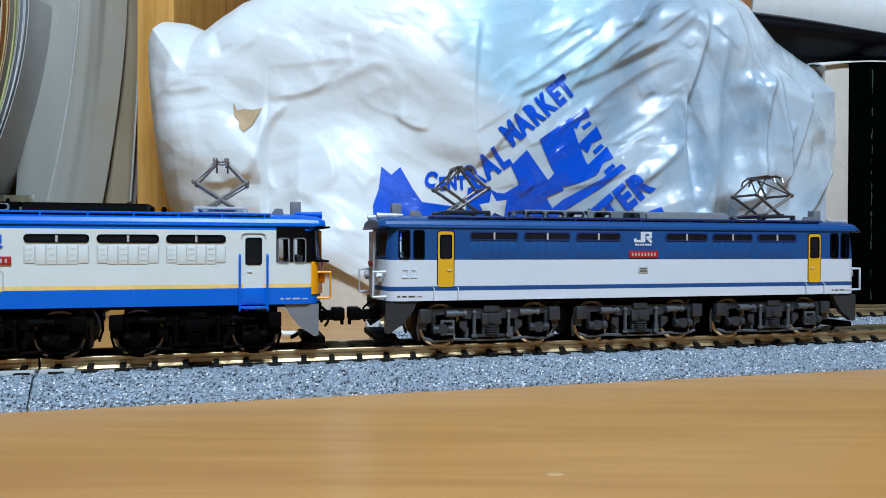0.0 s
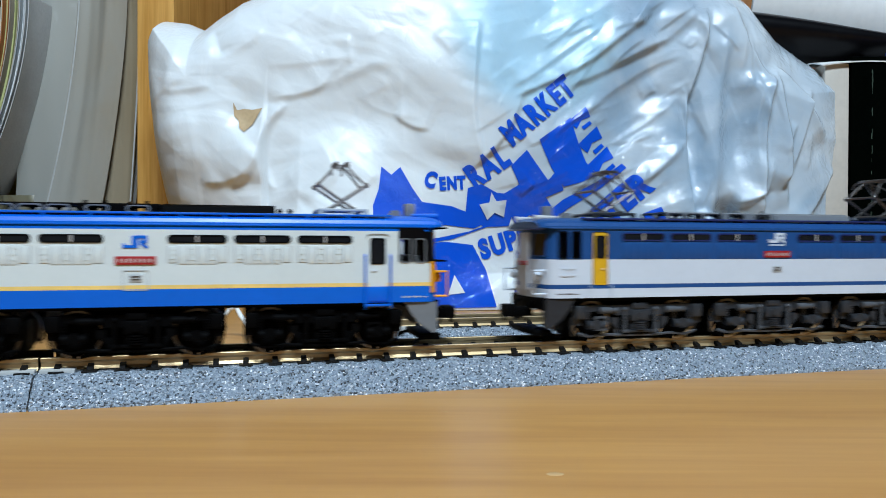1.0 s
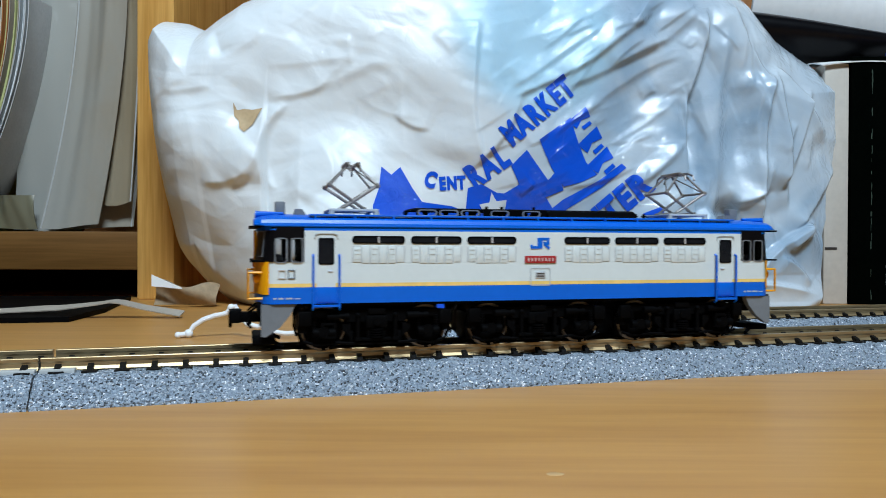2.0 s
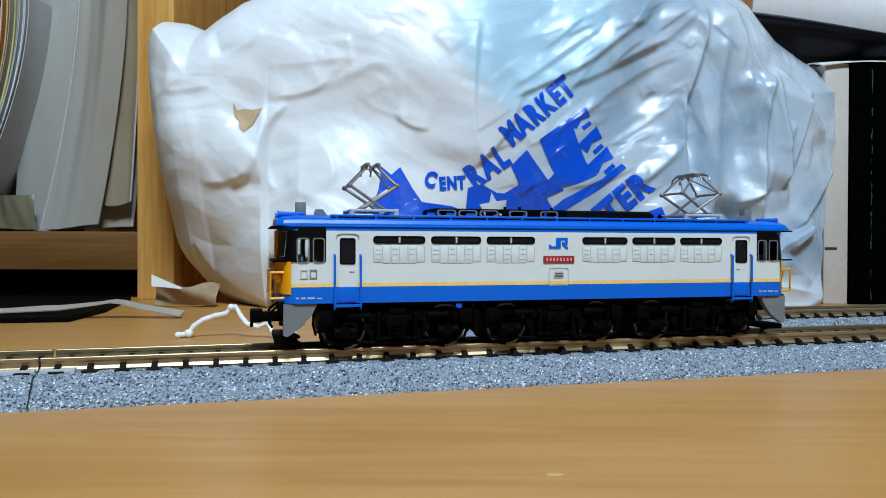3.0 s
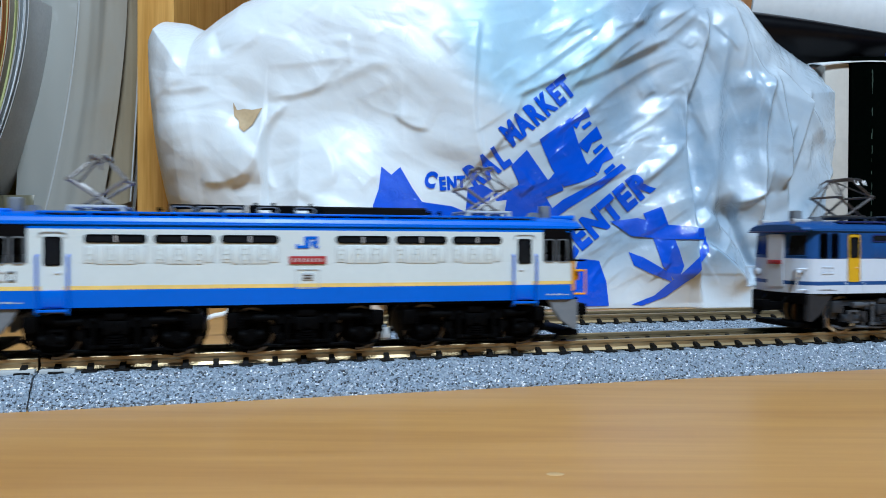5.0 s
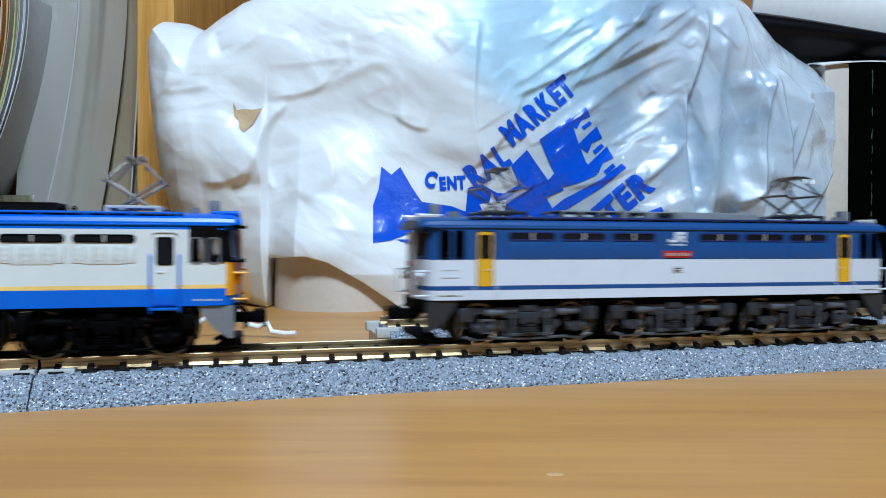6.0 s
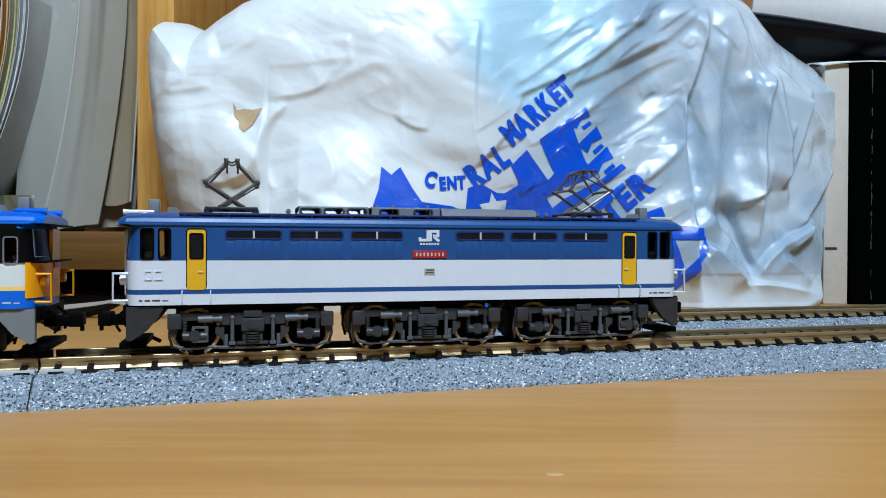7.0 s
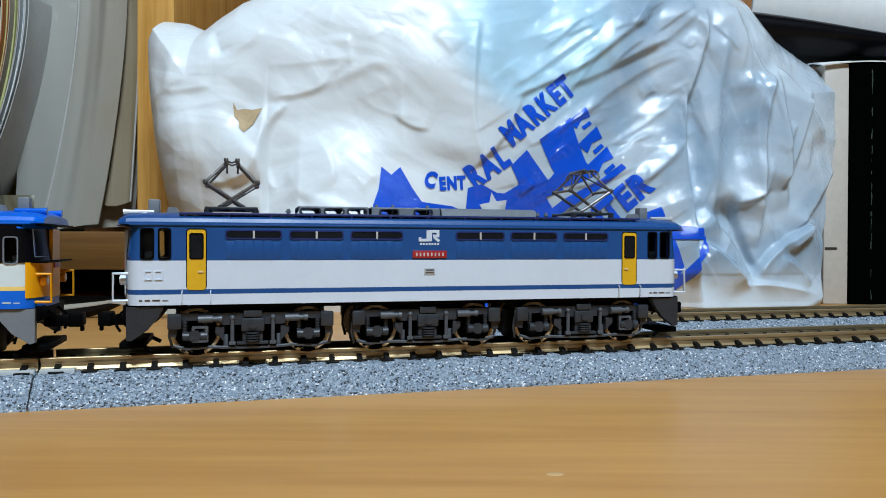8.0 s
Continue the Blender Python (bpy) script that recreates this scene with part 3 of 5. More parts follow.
def locomotive(label, style):
    """style: a dictionary of paints and of the details that differ between the two engines."""
    c = style
    loco = thing("model_locomotive", label, "model train", group="model locomotives on the near track")
    # body bands, from the sill up
    for name, z0, z1, m in c["bands"]:
        wa, wb = c["cab_z"][0] + 0.12, c["cab_z"][1] - 0.12
        slope = (0.0 if z0 < 22 else 0.1, 0.0 if z1 < 23 else 0.7)
        part(name, hollow_band(z0, z1, 0.0, *slope, wa, wb) if z0 < wb and z1 > wa else band(z0, z1, 0.0, *slope), m, loco)
    # dark linings at both ends of the open cabs, and a driver's desk in each
    for sx in (-1, 1):
        for x in (43.3, 47.65):
            part("cab_lining", box(bmesh.new(), sx * x - 0.1, sx * x + 0.1, -8.3, 8.3, c["cab_z"][0], c["cab_z"][1]), BLACK, loco)
        part("cab_desk", box(bmesh.new(), sx * 46.9 - 0.6, sx * 46.9 + 0.6, -7.0, 7.0, c["cab_z"][0] - 0.3, c["cab_z"][0] + 1.3, 0.2), MID_GREY, loco)
    part("roof", roof(), c["roof"], loco)
    # rain gutter, roof walkways
    for s in (-1, 1):
        bm = bmesh.new()
        box(bm, -49.5, 49.5, s * 9.42 - 0.12, s * 9.42 + 0.12, 28.4, 28.7, 0.06)
        part("rain_gutter", bm, c["gutter"], loco)
        bm = bmesh.new()
        box(bm, -42, 42, s * 7.6 - 0.75, s * 7.6 + 0.75, 30.25, 30.6, 0.08)
        for k in range(13):
            x = -41 + 82 * k / 12
            box(bm, x - 0.16, x + 0.16, s * 8.0 - 0.35, s * 8.0 + 0.35, 29.2, 30.3)
        part("roof_walkway", bm, c["walkway"], loco)
    # roof covers with rounded openings
    for k, (x0, x1, holes) in enumerate(((-22.5, -10.2, 3), (-9.6, 3.0, 2), (3.4, 22.0, 0))):
        bm = bmesh.new()
        if not holes:
            prism(bm, [(-5.2, 29.8), (-4.6, 31.7), (-3.6, 32.1), (3.6, 32.1), (4.6, 31.7), (5.2, 29.8)], "x", x0, x1)
        else:
            # an open casing: a lid on two side walls that are pierced by rounded openings
            prism(bm, [(-5.0, 31.85), (-4.4, 32.1), (4.4, 32.1), (5.0, 31.85)], "x", x0, x1)
            cell = (x1 - x0) / holes
            for h in range(holes):
                hx = x0 + (h + 0.5) * cell
                for ya in (-5.0, 4.7):
                    ring_frame(bm, round_rect(hx - cell / 2, hx + cell / 2, 29.8, 31.85, 0.02), round_rect(hx - 1.6, hx + 1.6, 30.75, 31.68, 0.42), "y", ya, ya + 0.3)
        cover = part("roof_cover", bm, c["cover"], loco)
        for h in range(holes):
            hx = x0 + (h + 0.5) * (x1 - x0) / holes
            bm = bmesh.new()
            ring_frame(bm, round_rect(hx - 1.85, hx + 1.85, 30.6, 31.82, 0.55), round_rect(hx - 1.55, hx + 1.55, 30.8, 31.63, 0.4), "y", -5.18, -4.95)
            part("opening_frame", bm, c["cover_edge"], cover)
    for x in (-24.2, -8.5, -5.5, 1.0, 22.8, 24.6):
        bm = bmesh.new()
        rod(bm, (x, -3.4, 30.0), (x, -3.4, 32.6 if abs(x) < 10 else 31.6), 0.3, 8)
        rod(bm, (x, -3.4, 31.0), (x, -3.4, 31.3), 0.5, 8)
        part("insulator", bm, c["horn"], loco)
    for x in (-33.8, 33.8):
        pantograph(loco, x, c["panto"], c["panto_base"])
    for sx in (-1, 1):
        bm = bmesh.new()
        box(bm, sx * 46.6 - 0.9, sx * 46.6 + 0.9, -1.8, 0.2, 29.8, 33.0, 0.2)
        part("radio_antenna", bm, c["antenna"], loco)
        bm = bmesh.new()
        prism(bm, [(sx * 44.6, 30.0), (sx * 44.1, 31.6), (sx * 42.9, 31.6), (sx * 41.8, 30.0)], "y", -4.0, -1.8)
        part("roof_vent", bm, c["antenna"], loco)
        for y in (-5.0, 5.0):
            bm = bmesh.new()
            rod(bm, (sx * 46.2, y, 30.7), (sx * 50.6, y, 30.55), 0.28, 10, 0.55)
            rod(bm, (sx * 50.6, y, 30.55), (sx * 50.9, y, 30.54), 0.62, 12)
            box(bm, sx * 47.6 - 0.35, sx * 47.6 + 0.35, y - 0.4, y + 0.4, 29.8, 30.6, 0.1)
            part("air_horn", bm, c["horn_mat"], loco)
        # sun visor above the front windows and front glazing
        bm = bmesh.new()
        box(bm, min(sx * 50.1, sx * c["visor_x"]), max(sx * 50.1, sx * c["visor_x"]), -8.6, 8.6, 28.2, 28.5, 0.08)
        part("visor", bm, c["visor"], loco)
        for s in (-1, 1):
            slanted_window(loco, "front_window", (sx * 49.85, s * 7.75), (sx * 50.72, s * 3.45), sx, 23.3, 27.6, c["front_frame"])
            slanted_window(loco, "corner_window", (sx * 48.25, s * 9.17), (sx * 49.5, s * 8.34), sx, 23.0, 27.7, c["front_frame"])
        bm = bmesh.new()
        prism(bm, round_rect(-2.4, 2.4, 16.6, 27.8, 0.4), "x", sx * 50.6, sx * 51.12)
        part("front_door", bm, c["front_door"], loco)
        bm = bmesh.new()
        box(bm, min(sx * 51.1, sx * 51.35), max(sx * 51.1, sx * 51.35), -2.1, 2.1, 21.4, 22.3, 0.1)
        part("front_number_plate", bm, RED, loco)
        for y in (-6.2, 6.2):
            bm = bmesh.new()
            rod(bm, (sx * 50.3, y, 19.5), (sx * 51.2, y, 19.5), 0.85, 16)
            lamp = part("marker_lamp", bm, c["front_door"], loco)
            bm = bmesh.new()
            rod(bm, (sx * 51.15, y, 19.5), (sx * 51.3, y, 19.5), 0.6, 14)
            part("lens", bm, SILVER, lamp)
            bm = bmesh.new()
            y2 = y * 1.26
            chain(bm, [(sx * 49.8, y2, 20.6), (sx * 52.1, y2, 20.6), (sx * 52.1, y2, 16.2), (sx * 49.8, y2, 16.2)], 0.24, 8)
            part("front_handrail", bm, c["front_rail"], loco)
        # front warning panel, where the engine has one
        if c["front_panel"]:
            bm = band(16.9, 22.45, 0.12, 0.0, 0.0)
            bmesh.ops.bisect_plane(bm, geom=bm.verts[:] + bm.edges[:] + bm.faces[:], plane_co=(sx * 48.75, 0, 0), plane_no=(-sx, 0, 0), clear_outer=True)
            part("front_panel", bm, c["front_panel"], loco)
            bm = hollow_band(22.4, 28.3, 0.1, 0.1, 0.7, c["cab_z"][0] + 0.12, c["cab_z"][1] - 0.12, (((sx * 42.9, 0, 0), (-sx, 0, 0)),))
            part("window_band", bm, BLACK_GLOSS, loco)
            bm = bmesh.new()
            box(bm, sx * 50.6 - 1.2, sx * 50.6 + 1.2, -8.9, 8.9, 22.35, 22.65, 0.1)
            part("front_ledge", bm, BLACK, loco)
        # pilot, steps, coupler
        for s in (-1, 1):
            bm = bmesh.new()
            ya, yb = s * 8.9, s * 7.6
            prism(bm, [(sx * 50.0, 15.2), (sx * 44.3, 15.2), (sx * 45.2, 13.4), (sx * 46.8, 11.4), (sx * 49.3, 9.7), (sx * 50.0, 9.9)], "y", ya, yb)
            part("pilot", bm, c["pilot"], loco)
        bm = bmesh.new()
        box(bm, min(sx * 47.0, sx * 50.6), max(sx * 47.0, sx * 50.6), -8.0, 8.0, 13.2, 15.5, 0.2)
        box(bm, min(sx * 47.5, sx * 51.4), max(sx * 47.5, sx * 51.4), -6.5, 6.5, 8.2, 9.3, 0.25)
        for y in (-5.5, 5.5):
            rod(bm, (sx * 48.5, y, 9.0), (sx * 46.3, y * 1.15, 7.7), 0.35, 8)
        part("snow_guard", bm, c["under"], loco)
        bm = bmesh.new()
        box(bm, min(sx * 49.5, sx * 53.6), max(sx * 49.5, sx * 53.6), -1.3, 1.3, 11.6, 13.3, 0.2)
        box(bm, min(sx * 53.2, sx * 55.4), max(sx * 53.2, sx * 55.4), -1.9, 1.9, 11.5, 13.8, 0.3)
        box(bm, min(sx * 54.8, sx * 55.4), max(sx * 54.8, sx * 55.4), -0.5, 0.5, 10.6, 11.6, 0.2)
        for y in (-3.4, 3.2):
            chain(bm, [(sx * 50.6, y, 14.6), (sx * 52.0, y, 13.4), (sx * 52.2, y, 11.6), (sx * 51.6, y * 1.1, 10.8)], 0.24, 6)
        part("coupler", bm, BLACK, loco)
    # the two sides
    zv = c["vent_z"]
    for s in (-1, 1):
        y = s * 9.3
        for sx in (-1, 1):
            for a, bb in ((34.8, 25.5), (24.45, 15.15), (14.1, 4.75)):
                x0, x1 = sorted((sx * a, sx * bb))
                bm = bmesh.new()
                ring_frame(bm, round_rect(x0, x1, zv[0] - 0.15, zv[1] + 0.15, 0.6), round_rect(x0 + 0.25, x1 - 0.25, zv[0] + 0.1, zv[1] - 0.1, 0.45), "y", y - s * 0.03, y + s * 0.14)
                vent = part("vent_window", bm, c["vent_frame"], loco)
                bm = bmesh.new()
                prism(bm, round_rect(x0 + 0.1, x1 - 0.1, zv[0] - 0.05, zv[1] + 0.05, 0.5), "y", y - s * 0.03, y + s * 0.06)
                part("pane", bm, GLASS, vent)
                bm = bmesh.new()
                xm = (x0 + x1) / 2
                box(bm, xm - 0.16, xm + 0.16, min(y, y + s * 0.2), max(y, y + s * 0.2), zv[0], zv[1])
                part("divider", bm, SILVER, vent)
                # six louvre panels under each vent window, on a thin backing
                # on the pale engine a greyer backing paints the shade between the louvres
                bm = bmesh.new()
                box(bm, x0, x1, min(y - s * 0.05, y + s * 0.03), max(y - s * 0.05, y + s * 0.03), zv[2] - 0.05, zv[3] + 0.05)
                part("louvre_shade_backing", bm, c["louvre_gap_shade"], loco)
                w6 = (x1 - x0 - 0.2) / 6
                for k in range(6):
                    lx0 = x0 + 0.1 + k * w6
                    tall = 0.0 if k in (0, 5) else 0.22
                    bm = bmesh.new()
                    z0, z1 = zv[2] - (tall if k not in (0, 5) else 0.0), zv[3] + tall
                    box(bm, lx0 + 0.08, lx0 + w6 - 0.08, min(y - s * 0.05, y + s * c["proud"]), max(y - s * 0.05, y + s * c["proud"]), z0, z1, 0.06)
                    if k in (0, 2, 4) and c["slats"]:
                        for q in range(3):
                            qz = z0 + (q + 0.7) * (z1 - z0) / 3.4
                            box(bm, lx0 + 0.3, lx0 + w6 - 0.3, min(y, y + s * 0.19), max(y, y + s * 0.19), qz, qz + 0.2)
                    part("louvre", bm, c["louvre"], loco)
            # cab door
            d0, d1 = sorted((sx * 40.7, sx * 37.75))
            if c["door_paint"]:
                bm = bmesh.new()
                prism(bm, round_rect(d0 - 0.14, d1 + 0.14, 17.95, 27.95, 0.55), "y", y - s * 0.03, y + s * 0.05)
                part("door_surround", bm, BLACK, loco)
                bm = bmesh.new()
                prism(bm, round_rect(d0 + 0.02, d1 - 0.02, 17.9, 27.75, 0.45), "y", y - s * 0.03, y + s * 0.11)
                door = part("cab_door", bm, c["door_paint"], loco, "ochre yellow cab door with a dark window")
                wz = (22.9, 27.2)
            else:
                bm = bmesh.new()
                prism(bm, round_rect(d0 - 0.1, d1 + 0.1, 16.2, 26.95, 0.5), "y", y - s * 0.03, y + s * 0.1)
                door = part("cab_door", bm, c["side_paint"], loco)
                bm = bmesh.new()
                box(bm, d0 - 0.12, d1 + 0.12, min(y, y + s * 0.14), max(y, y + s * 0.14), 15.5, 18.1, 0.05)
                part("door_foot", bm, SKY, door)
                bm = bmesh.new()
                chain(bm, [(d0 - 0.45, y + s * 0.05, 26.4), (d0 - 0.35, y + s * 0.12, 27.05), (d0 + 0.2, y + s * 0.14, 27.25), (d1 - 0.2, y + s * 0.14, 27.25), (d1 + 0.35, y + s * 0.12, 27.05), (d1 + 0.45, y + s * 0.05, 26.4)], 0.13, 6)
                part("door_gutter", bm, PALE_GREY, door)
                wz = (21.95, 26.5)
            bm = bmesh.new()
            ring_frame(bm, round_rect(d0 + c["win_in"], d1 - c["win_in"], wz[0], wz[1], 0.4), round_rect(d0 + c["win_in"] + 0.2, d1 - c["win_in"] - 0.2, wz[0] + 0.2, wz[1] - 0.2, 0.3), "y", y, y + s * 0.2)
            part("door_window", bm, c["door_frame"], door)
            bm = bmesh.new()
            prism(bm, round_rect(d0 + c["win_in"] + 0.1, d1 - c["win_in"] - 0.1, wz[0] + 0.1, wz[1] - 0.1, 0.35), "y", y, y + s * 0.13)
            part("door_pane", bm, GLASS, door)
            bm = bmesh.new()
            hx = d1 - 0.8 if sx < 0 else d0 + 0.8
            box(bm, hx - 0.4, hx + 0.4, min(y, y + s * 0.3), max(y, y + s * 0.3), 20.7, 21.0, 0.06)
            part("door_handle", bm, c["handle"], door)
            # grab rails beside the door
            for hx in (d0 - 0.75, d1 + 0.75):
                bm = bmesh.new()
                z0, z1 = c["grab"]
                chain(bm, [(hx, y, z1), (hx, y + s * 0.55, z1 - 0.3), (hx, y + s * 0.55, z0 + 0.3), (hx, y, z0)], c["grab_r"], 8)
                part("grab_rail", bm, c["grab_mat"], loco)
            if c["step"]:
                bm = bmesh.new()
                box(bm, d0 - 0.7, d1 + 0.7, min(y, y + s * 1.0), max(y, y + s * 1.0), 14.7, 15.1, 0.08)
                part("door_step", bm, SKY, loco)
            # cab side windows
            wa, wb = c["cab_z"]
            for a, bb in ((47.85, 45.7), (45.15, 43.1)):
                x0, x1 = sorted((sx * a, sx * bb))
                window_set(loco, "cab_window", x0, x1, wa, wb, s, c["cab_frame"], edge=c["cab_edge"])
            # small square fixtures low on the cab side
            for k in (0, 1) if sx * s > 0 else ():
                x = sx * (46.6 - k * 1.55)
                bm = bmesh.new()
                ring_frame(bm, round_rect(x - 0.62, x + 0.62, 19.55, 21.1, 0.08), round_rect(x - 0.42, x + 0.42, 19.75, 20.9, 0.05), "y", y, y + s * 0.16)
                part("number_holder", bm, c["holder"] if k == 0 or not c["front_panel"] else MID_GREY, loco)
            # stencilled marks that cannot be read
            x = sx * (48.0 if sx < 0 else 43.6)
            for k, wdt in enumerate((0.5, 0.8, 1.2, 0.9)):
                bm = bmesh.new()
                box(bm, x, x + wdt, min(y, y + s * 0.03), max(y, y + s * 0.03), 16.1, 16.38 - 0.1 * (k == 3))
                part("stencil_mark", bm, c["stencil"] if k != 2 else c["stencil2"], loco)
                x += wdt + 0.35
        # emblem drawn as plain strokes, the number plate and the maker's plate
        def stroke(name, pts, r, m):
            bm = bmesh.new()
            for step, ((xa, za), (xb, zb)) in enumerate(zip(pts, pts[1:])):
                dx, dzz = xb - xa, zb - za
                ln = math.hypot(dx, dzz)
                nx, nz = -dzz / ln * r, dx / ln * r
                ex, ez2 = dx / ln * r, dzz / ln * r
                if step:
                    xa, za = xa - ex, za - ez2
                if step < len(pts) - 2:
                    xb, zb = xb + ex, zb + ez2
                prism(bm, [(xa + nx, za + nz), (xb + nx, zb + nz), (xb - nx, zb - nz), (xa - nx, za - nz)], "y", y, y + s * (0.12 + 0.012 * step))
            part(name, bm, m, loco)
        k, ez = -s, c["emblem_z"]
        stroke("emblem", [(k * -1.75, ez + 0.5), (k * -1.75, ez), (k * -0.35, ez), (k * -0.35, ez + 1.75)], 0.24, c["emblem"])
        stroke("emblem", [(k * 0.15, ez - 0.2), (k * 0.15, ez + 1.55), (k * 1.5, ez + 1.55), (k * 1.5, ez + 0.75), (k * 0.6, ez + 0.75)], 0.24, c["emblem"])
        stroke("emblem", [(k * 0.75, ez + 0.6), (k * 1.75, ez - 0.2)], 0.24, c["emblem"])
        if c["emblem_bar"]:
            for q in range(7):
                bm = bmesh.new()
                x = -1.75 + q * 0.52
                box(bm, x, x + 0.36, min(y, y + s * 0.05), max(y, y + s * 0.05), ez - 0.85, ez - 0.5)
                part("emblem_bar", bm, c["emblem"], loco)
        pz = c["plate_z"]
        bm = bmesh.new()
        box(bm, -3.1, 3.1, min(y, y + s * 0.22), max(y, y + s * 0.22), pz, pz + 1.35, 0.08)
        plate = part("number_plate", bm, RED, loco, "red cast plate with pale raised bars")
        for q in range(8):
            x = -2.6 + q * 0.68
            bm = bmesh.new()
            box(bm, x + 0.08, x + 0.36, min(y + s * 0.2, y + s * 0.27), max(y + s * 0.2, y + s * 0.27), pz + 0.36, pz + 0.98)
            part("plate_bar", bm, SILVER if c["plate_pale"] else c["plate_mark"], plate)
        bm = bmesh.new()
        mz = c["maker_z"]
        box(bm, -1.0, 1.0, min(y, y + s * 0.14), max(y, y + s * 0.14), mz, mz + 1.25, 0.06)
        mk = part("maker_plate", bm, PALE_GREY, loco)
        for q in range(2):
            bm = bmesh.new()
            box(bm, -0.75, 0.75, min(y + s * 0.12, y + s * 0.17), max(y + s * 0.12, y + s * 0.17), mz + 0.25 + q * 0.45, mz + 0.5 + q * 0.45)
            part("plate_bar", bm, STEEL, mk)
        if c["hatch"]:
            bm = bmesh.new()
            ring_frame(bm, round_rect(-2.0, 2.0, 17.9, 21.2, 0.35), round_rect(-1.85, 1.85, 18.05, 21.05, 0.3), "y", y, y + s * 0.1)
            part("hatch_rim", bm, PALE_GREY, loco)
    # underframe and bogies
    bm = bmesh.new()
    box(bm, -46.5, 46.5, -7.6, 7.6, 14.7, 15.6, 0.1)
    part("underframe", bm, BLACK, loco)
    ms = bogie_meshes(c["bogie"], c["bogie_pale"])
    wheel = wheel_mesh(c["rim"], c["wheel"])
    loco_wheels = []
    for x, framed in ((-30.3, -1), (0.0, 0), (30.3, 1)):
        loco_wheels += bogie(loco, x, ms, wheel, framed)[1]
    # everything above was drawn from the table top: seat it on the rail tops
    for ch in loco.children:
        ch.location.z -= RAIL_TOP * MM
    return loco, loco_wheels


FREIGHT = dict(
    bands=(("lower_side", 15.45, 17.2, WHITE), ("stripe", 17.2, 18.0, NAVY), ("white_side", 18.0, 22.7, WHITE), ("upper_side", 22.7, 28.7, NAVY)),
    roof=NAVY, gutter=NAVY, walkway=DARK_NAVY, cover=MID_GREY, cover_edge=GUNMETAL, horn=MID_GREY, panto=STEEL, panto_base=GUNMETAL,
    antenna=MID_GREY, visor_x=51.4, slats=False, proud=0.07, win_in=0.35, horn_mat=SILVER, visor=DARK_NAVY, front_frame=NAVY, front_door=WHITE, front_panel=None, front_rail=WHITE,
    pilot=GUNMETAL, under=BLACK, vent_z=(26.35, 27.65, 22.95, 25.8), vent_frame=DARK_NAVY, louvre=NAVY, louvre_gap_shade=NAVY, door_paint=OCHRE, side_paint=WHITE,
    door_frame=BLACK, handle=BRASS, grab=(15.6, 17.8), grab_r=0.08, grab_mat=WHITE, step=False, cab_z=(22.85, 28.0), cab_frame=BLACK, cab_edge=0.28,
    holder=WHITE, stencil=STEEL, stencil2=STEEL, emblem=WHITE, emblem_bar=True, emblem_z=26.2, plate_z=23.0, plate_pale=True, plate_mark=SILVER,
    maker_z=20.1, hatch=False, bogie=BOGIE_GREY, bogie_pale=BOGIE_PALE, rim=BRASS, wheel=BLACK)
BRIGHT = dict(
    bands=(("lower_side", 15.3, 18.1, SKY), ("stripe", 18.1, 18.75, CREAM_LINE), ("pale_side", 18.75, 27.75, IVORY), ("upper_side", 27.75, 28.7, SKY)),
    roof=SKY, gutter=SKY, walkway=SKY, cover=BLACK, cover_edge=MID_GREY, horn=BLACK, panto=LIGHT_STEEL, panto_base=PALE_GREY,
    antenna=MID_GREY, visor_x=52.0, slats=True, proud=0.12, win_in=0.12, horn_mat=SKY, visor=BLACK, front_frame=MID_GREY, front_door=YELLOW, front_panel=YELLOW, front_rail=YELLOW,
    pilot=MID_GREY, under=BLACK, vent_z=(25.7, 26.75, 22.35, 25.0), vent_frame=BLACK, louvre=IVORY, louvre_gap_shade=PALE_GREY, door_paint=None, side_paint=IVORY,
    door_frame=BLACK, handle=WHITE, grab=(14.2, 23.6), grab_r=0.2, grab_mat=SKY, step=True, cab_z=(22.2, 26.5), cab_frame=MID_GREY, cab_edge=0.19,
    holder=SILVER, stencil=PALE_GREY, stencil2=PALE_GREY, emblem=SKY, emblem_bar=False, emblem_z=24.95, plate_z=22.05, plate_pale=True, plate_mark=SILVER,
    maker_z=19.3, hatch=True, bogie=BLACK, bogie_pale=BLACK, rim=STEEL, wheel=BLACK)

freight_loco, freight_wheels = locomotive("navy and white model electric locomotive with ochre doors, on the track", FREIGHT)
bright_loco, bright_wheels = locomotive("bright blue and pale grey model electric locomotive with a yellow front", BRIGHT)


# ---- the room and the desk ----
def slab(name, x0, x1, y0, y1, z0, z1, material, label="", bevel=0.0, kind="structure"):
    bm = box(bmesh.new(), x0, x1, y0, y1, z0, z1, bevel)
    return tagged(part(name, bm, material), label, kind=kind)


slab("floor", -1600, 1700, -1900, 1300, -760, -740, TABLE, "brown boarded room floor")
slab("ceiling", -1600, 1700, -1900, 1300, 1500, 1520, WALL, "grey papered ceiling")
slab("wall_north", -1600, 1700, 1300, 1320, -740, 1500, WALL, "grey papered wall behind the desk")
slab("wall_south", -1600, 1700, -1920, -1900, -740, 1500, WALL, "grey papered wall")
slab("wall_west", -1620, -1600, -1900, 1300, -740, 1500, WALL, "grey papered wall")
slab("wall_east", 1700, 1720, -1900, 1300, -740, 1500, WALL, "grey papered wall")

desk = thing("desk", "desk with an orange-brown wood-grain laminate top", "desk", pose(0, 0, -0.74))
bm = box(bmesh.new(), -620, 640, -380, 640, 718, 740, 2.0)
part("desktop", bm, TABLE, desk)
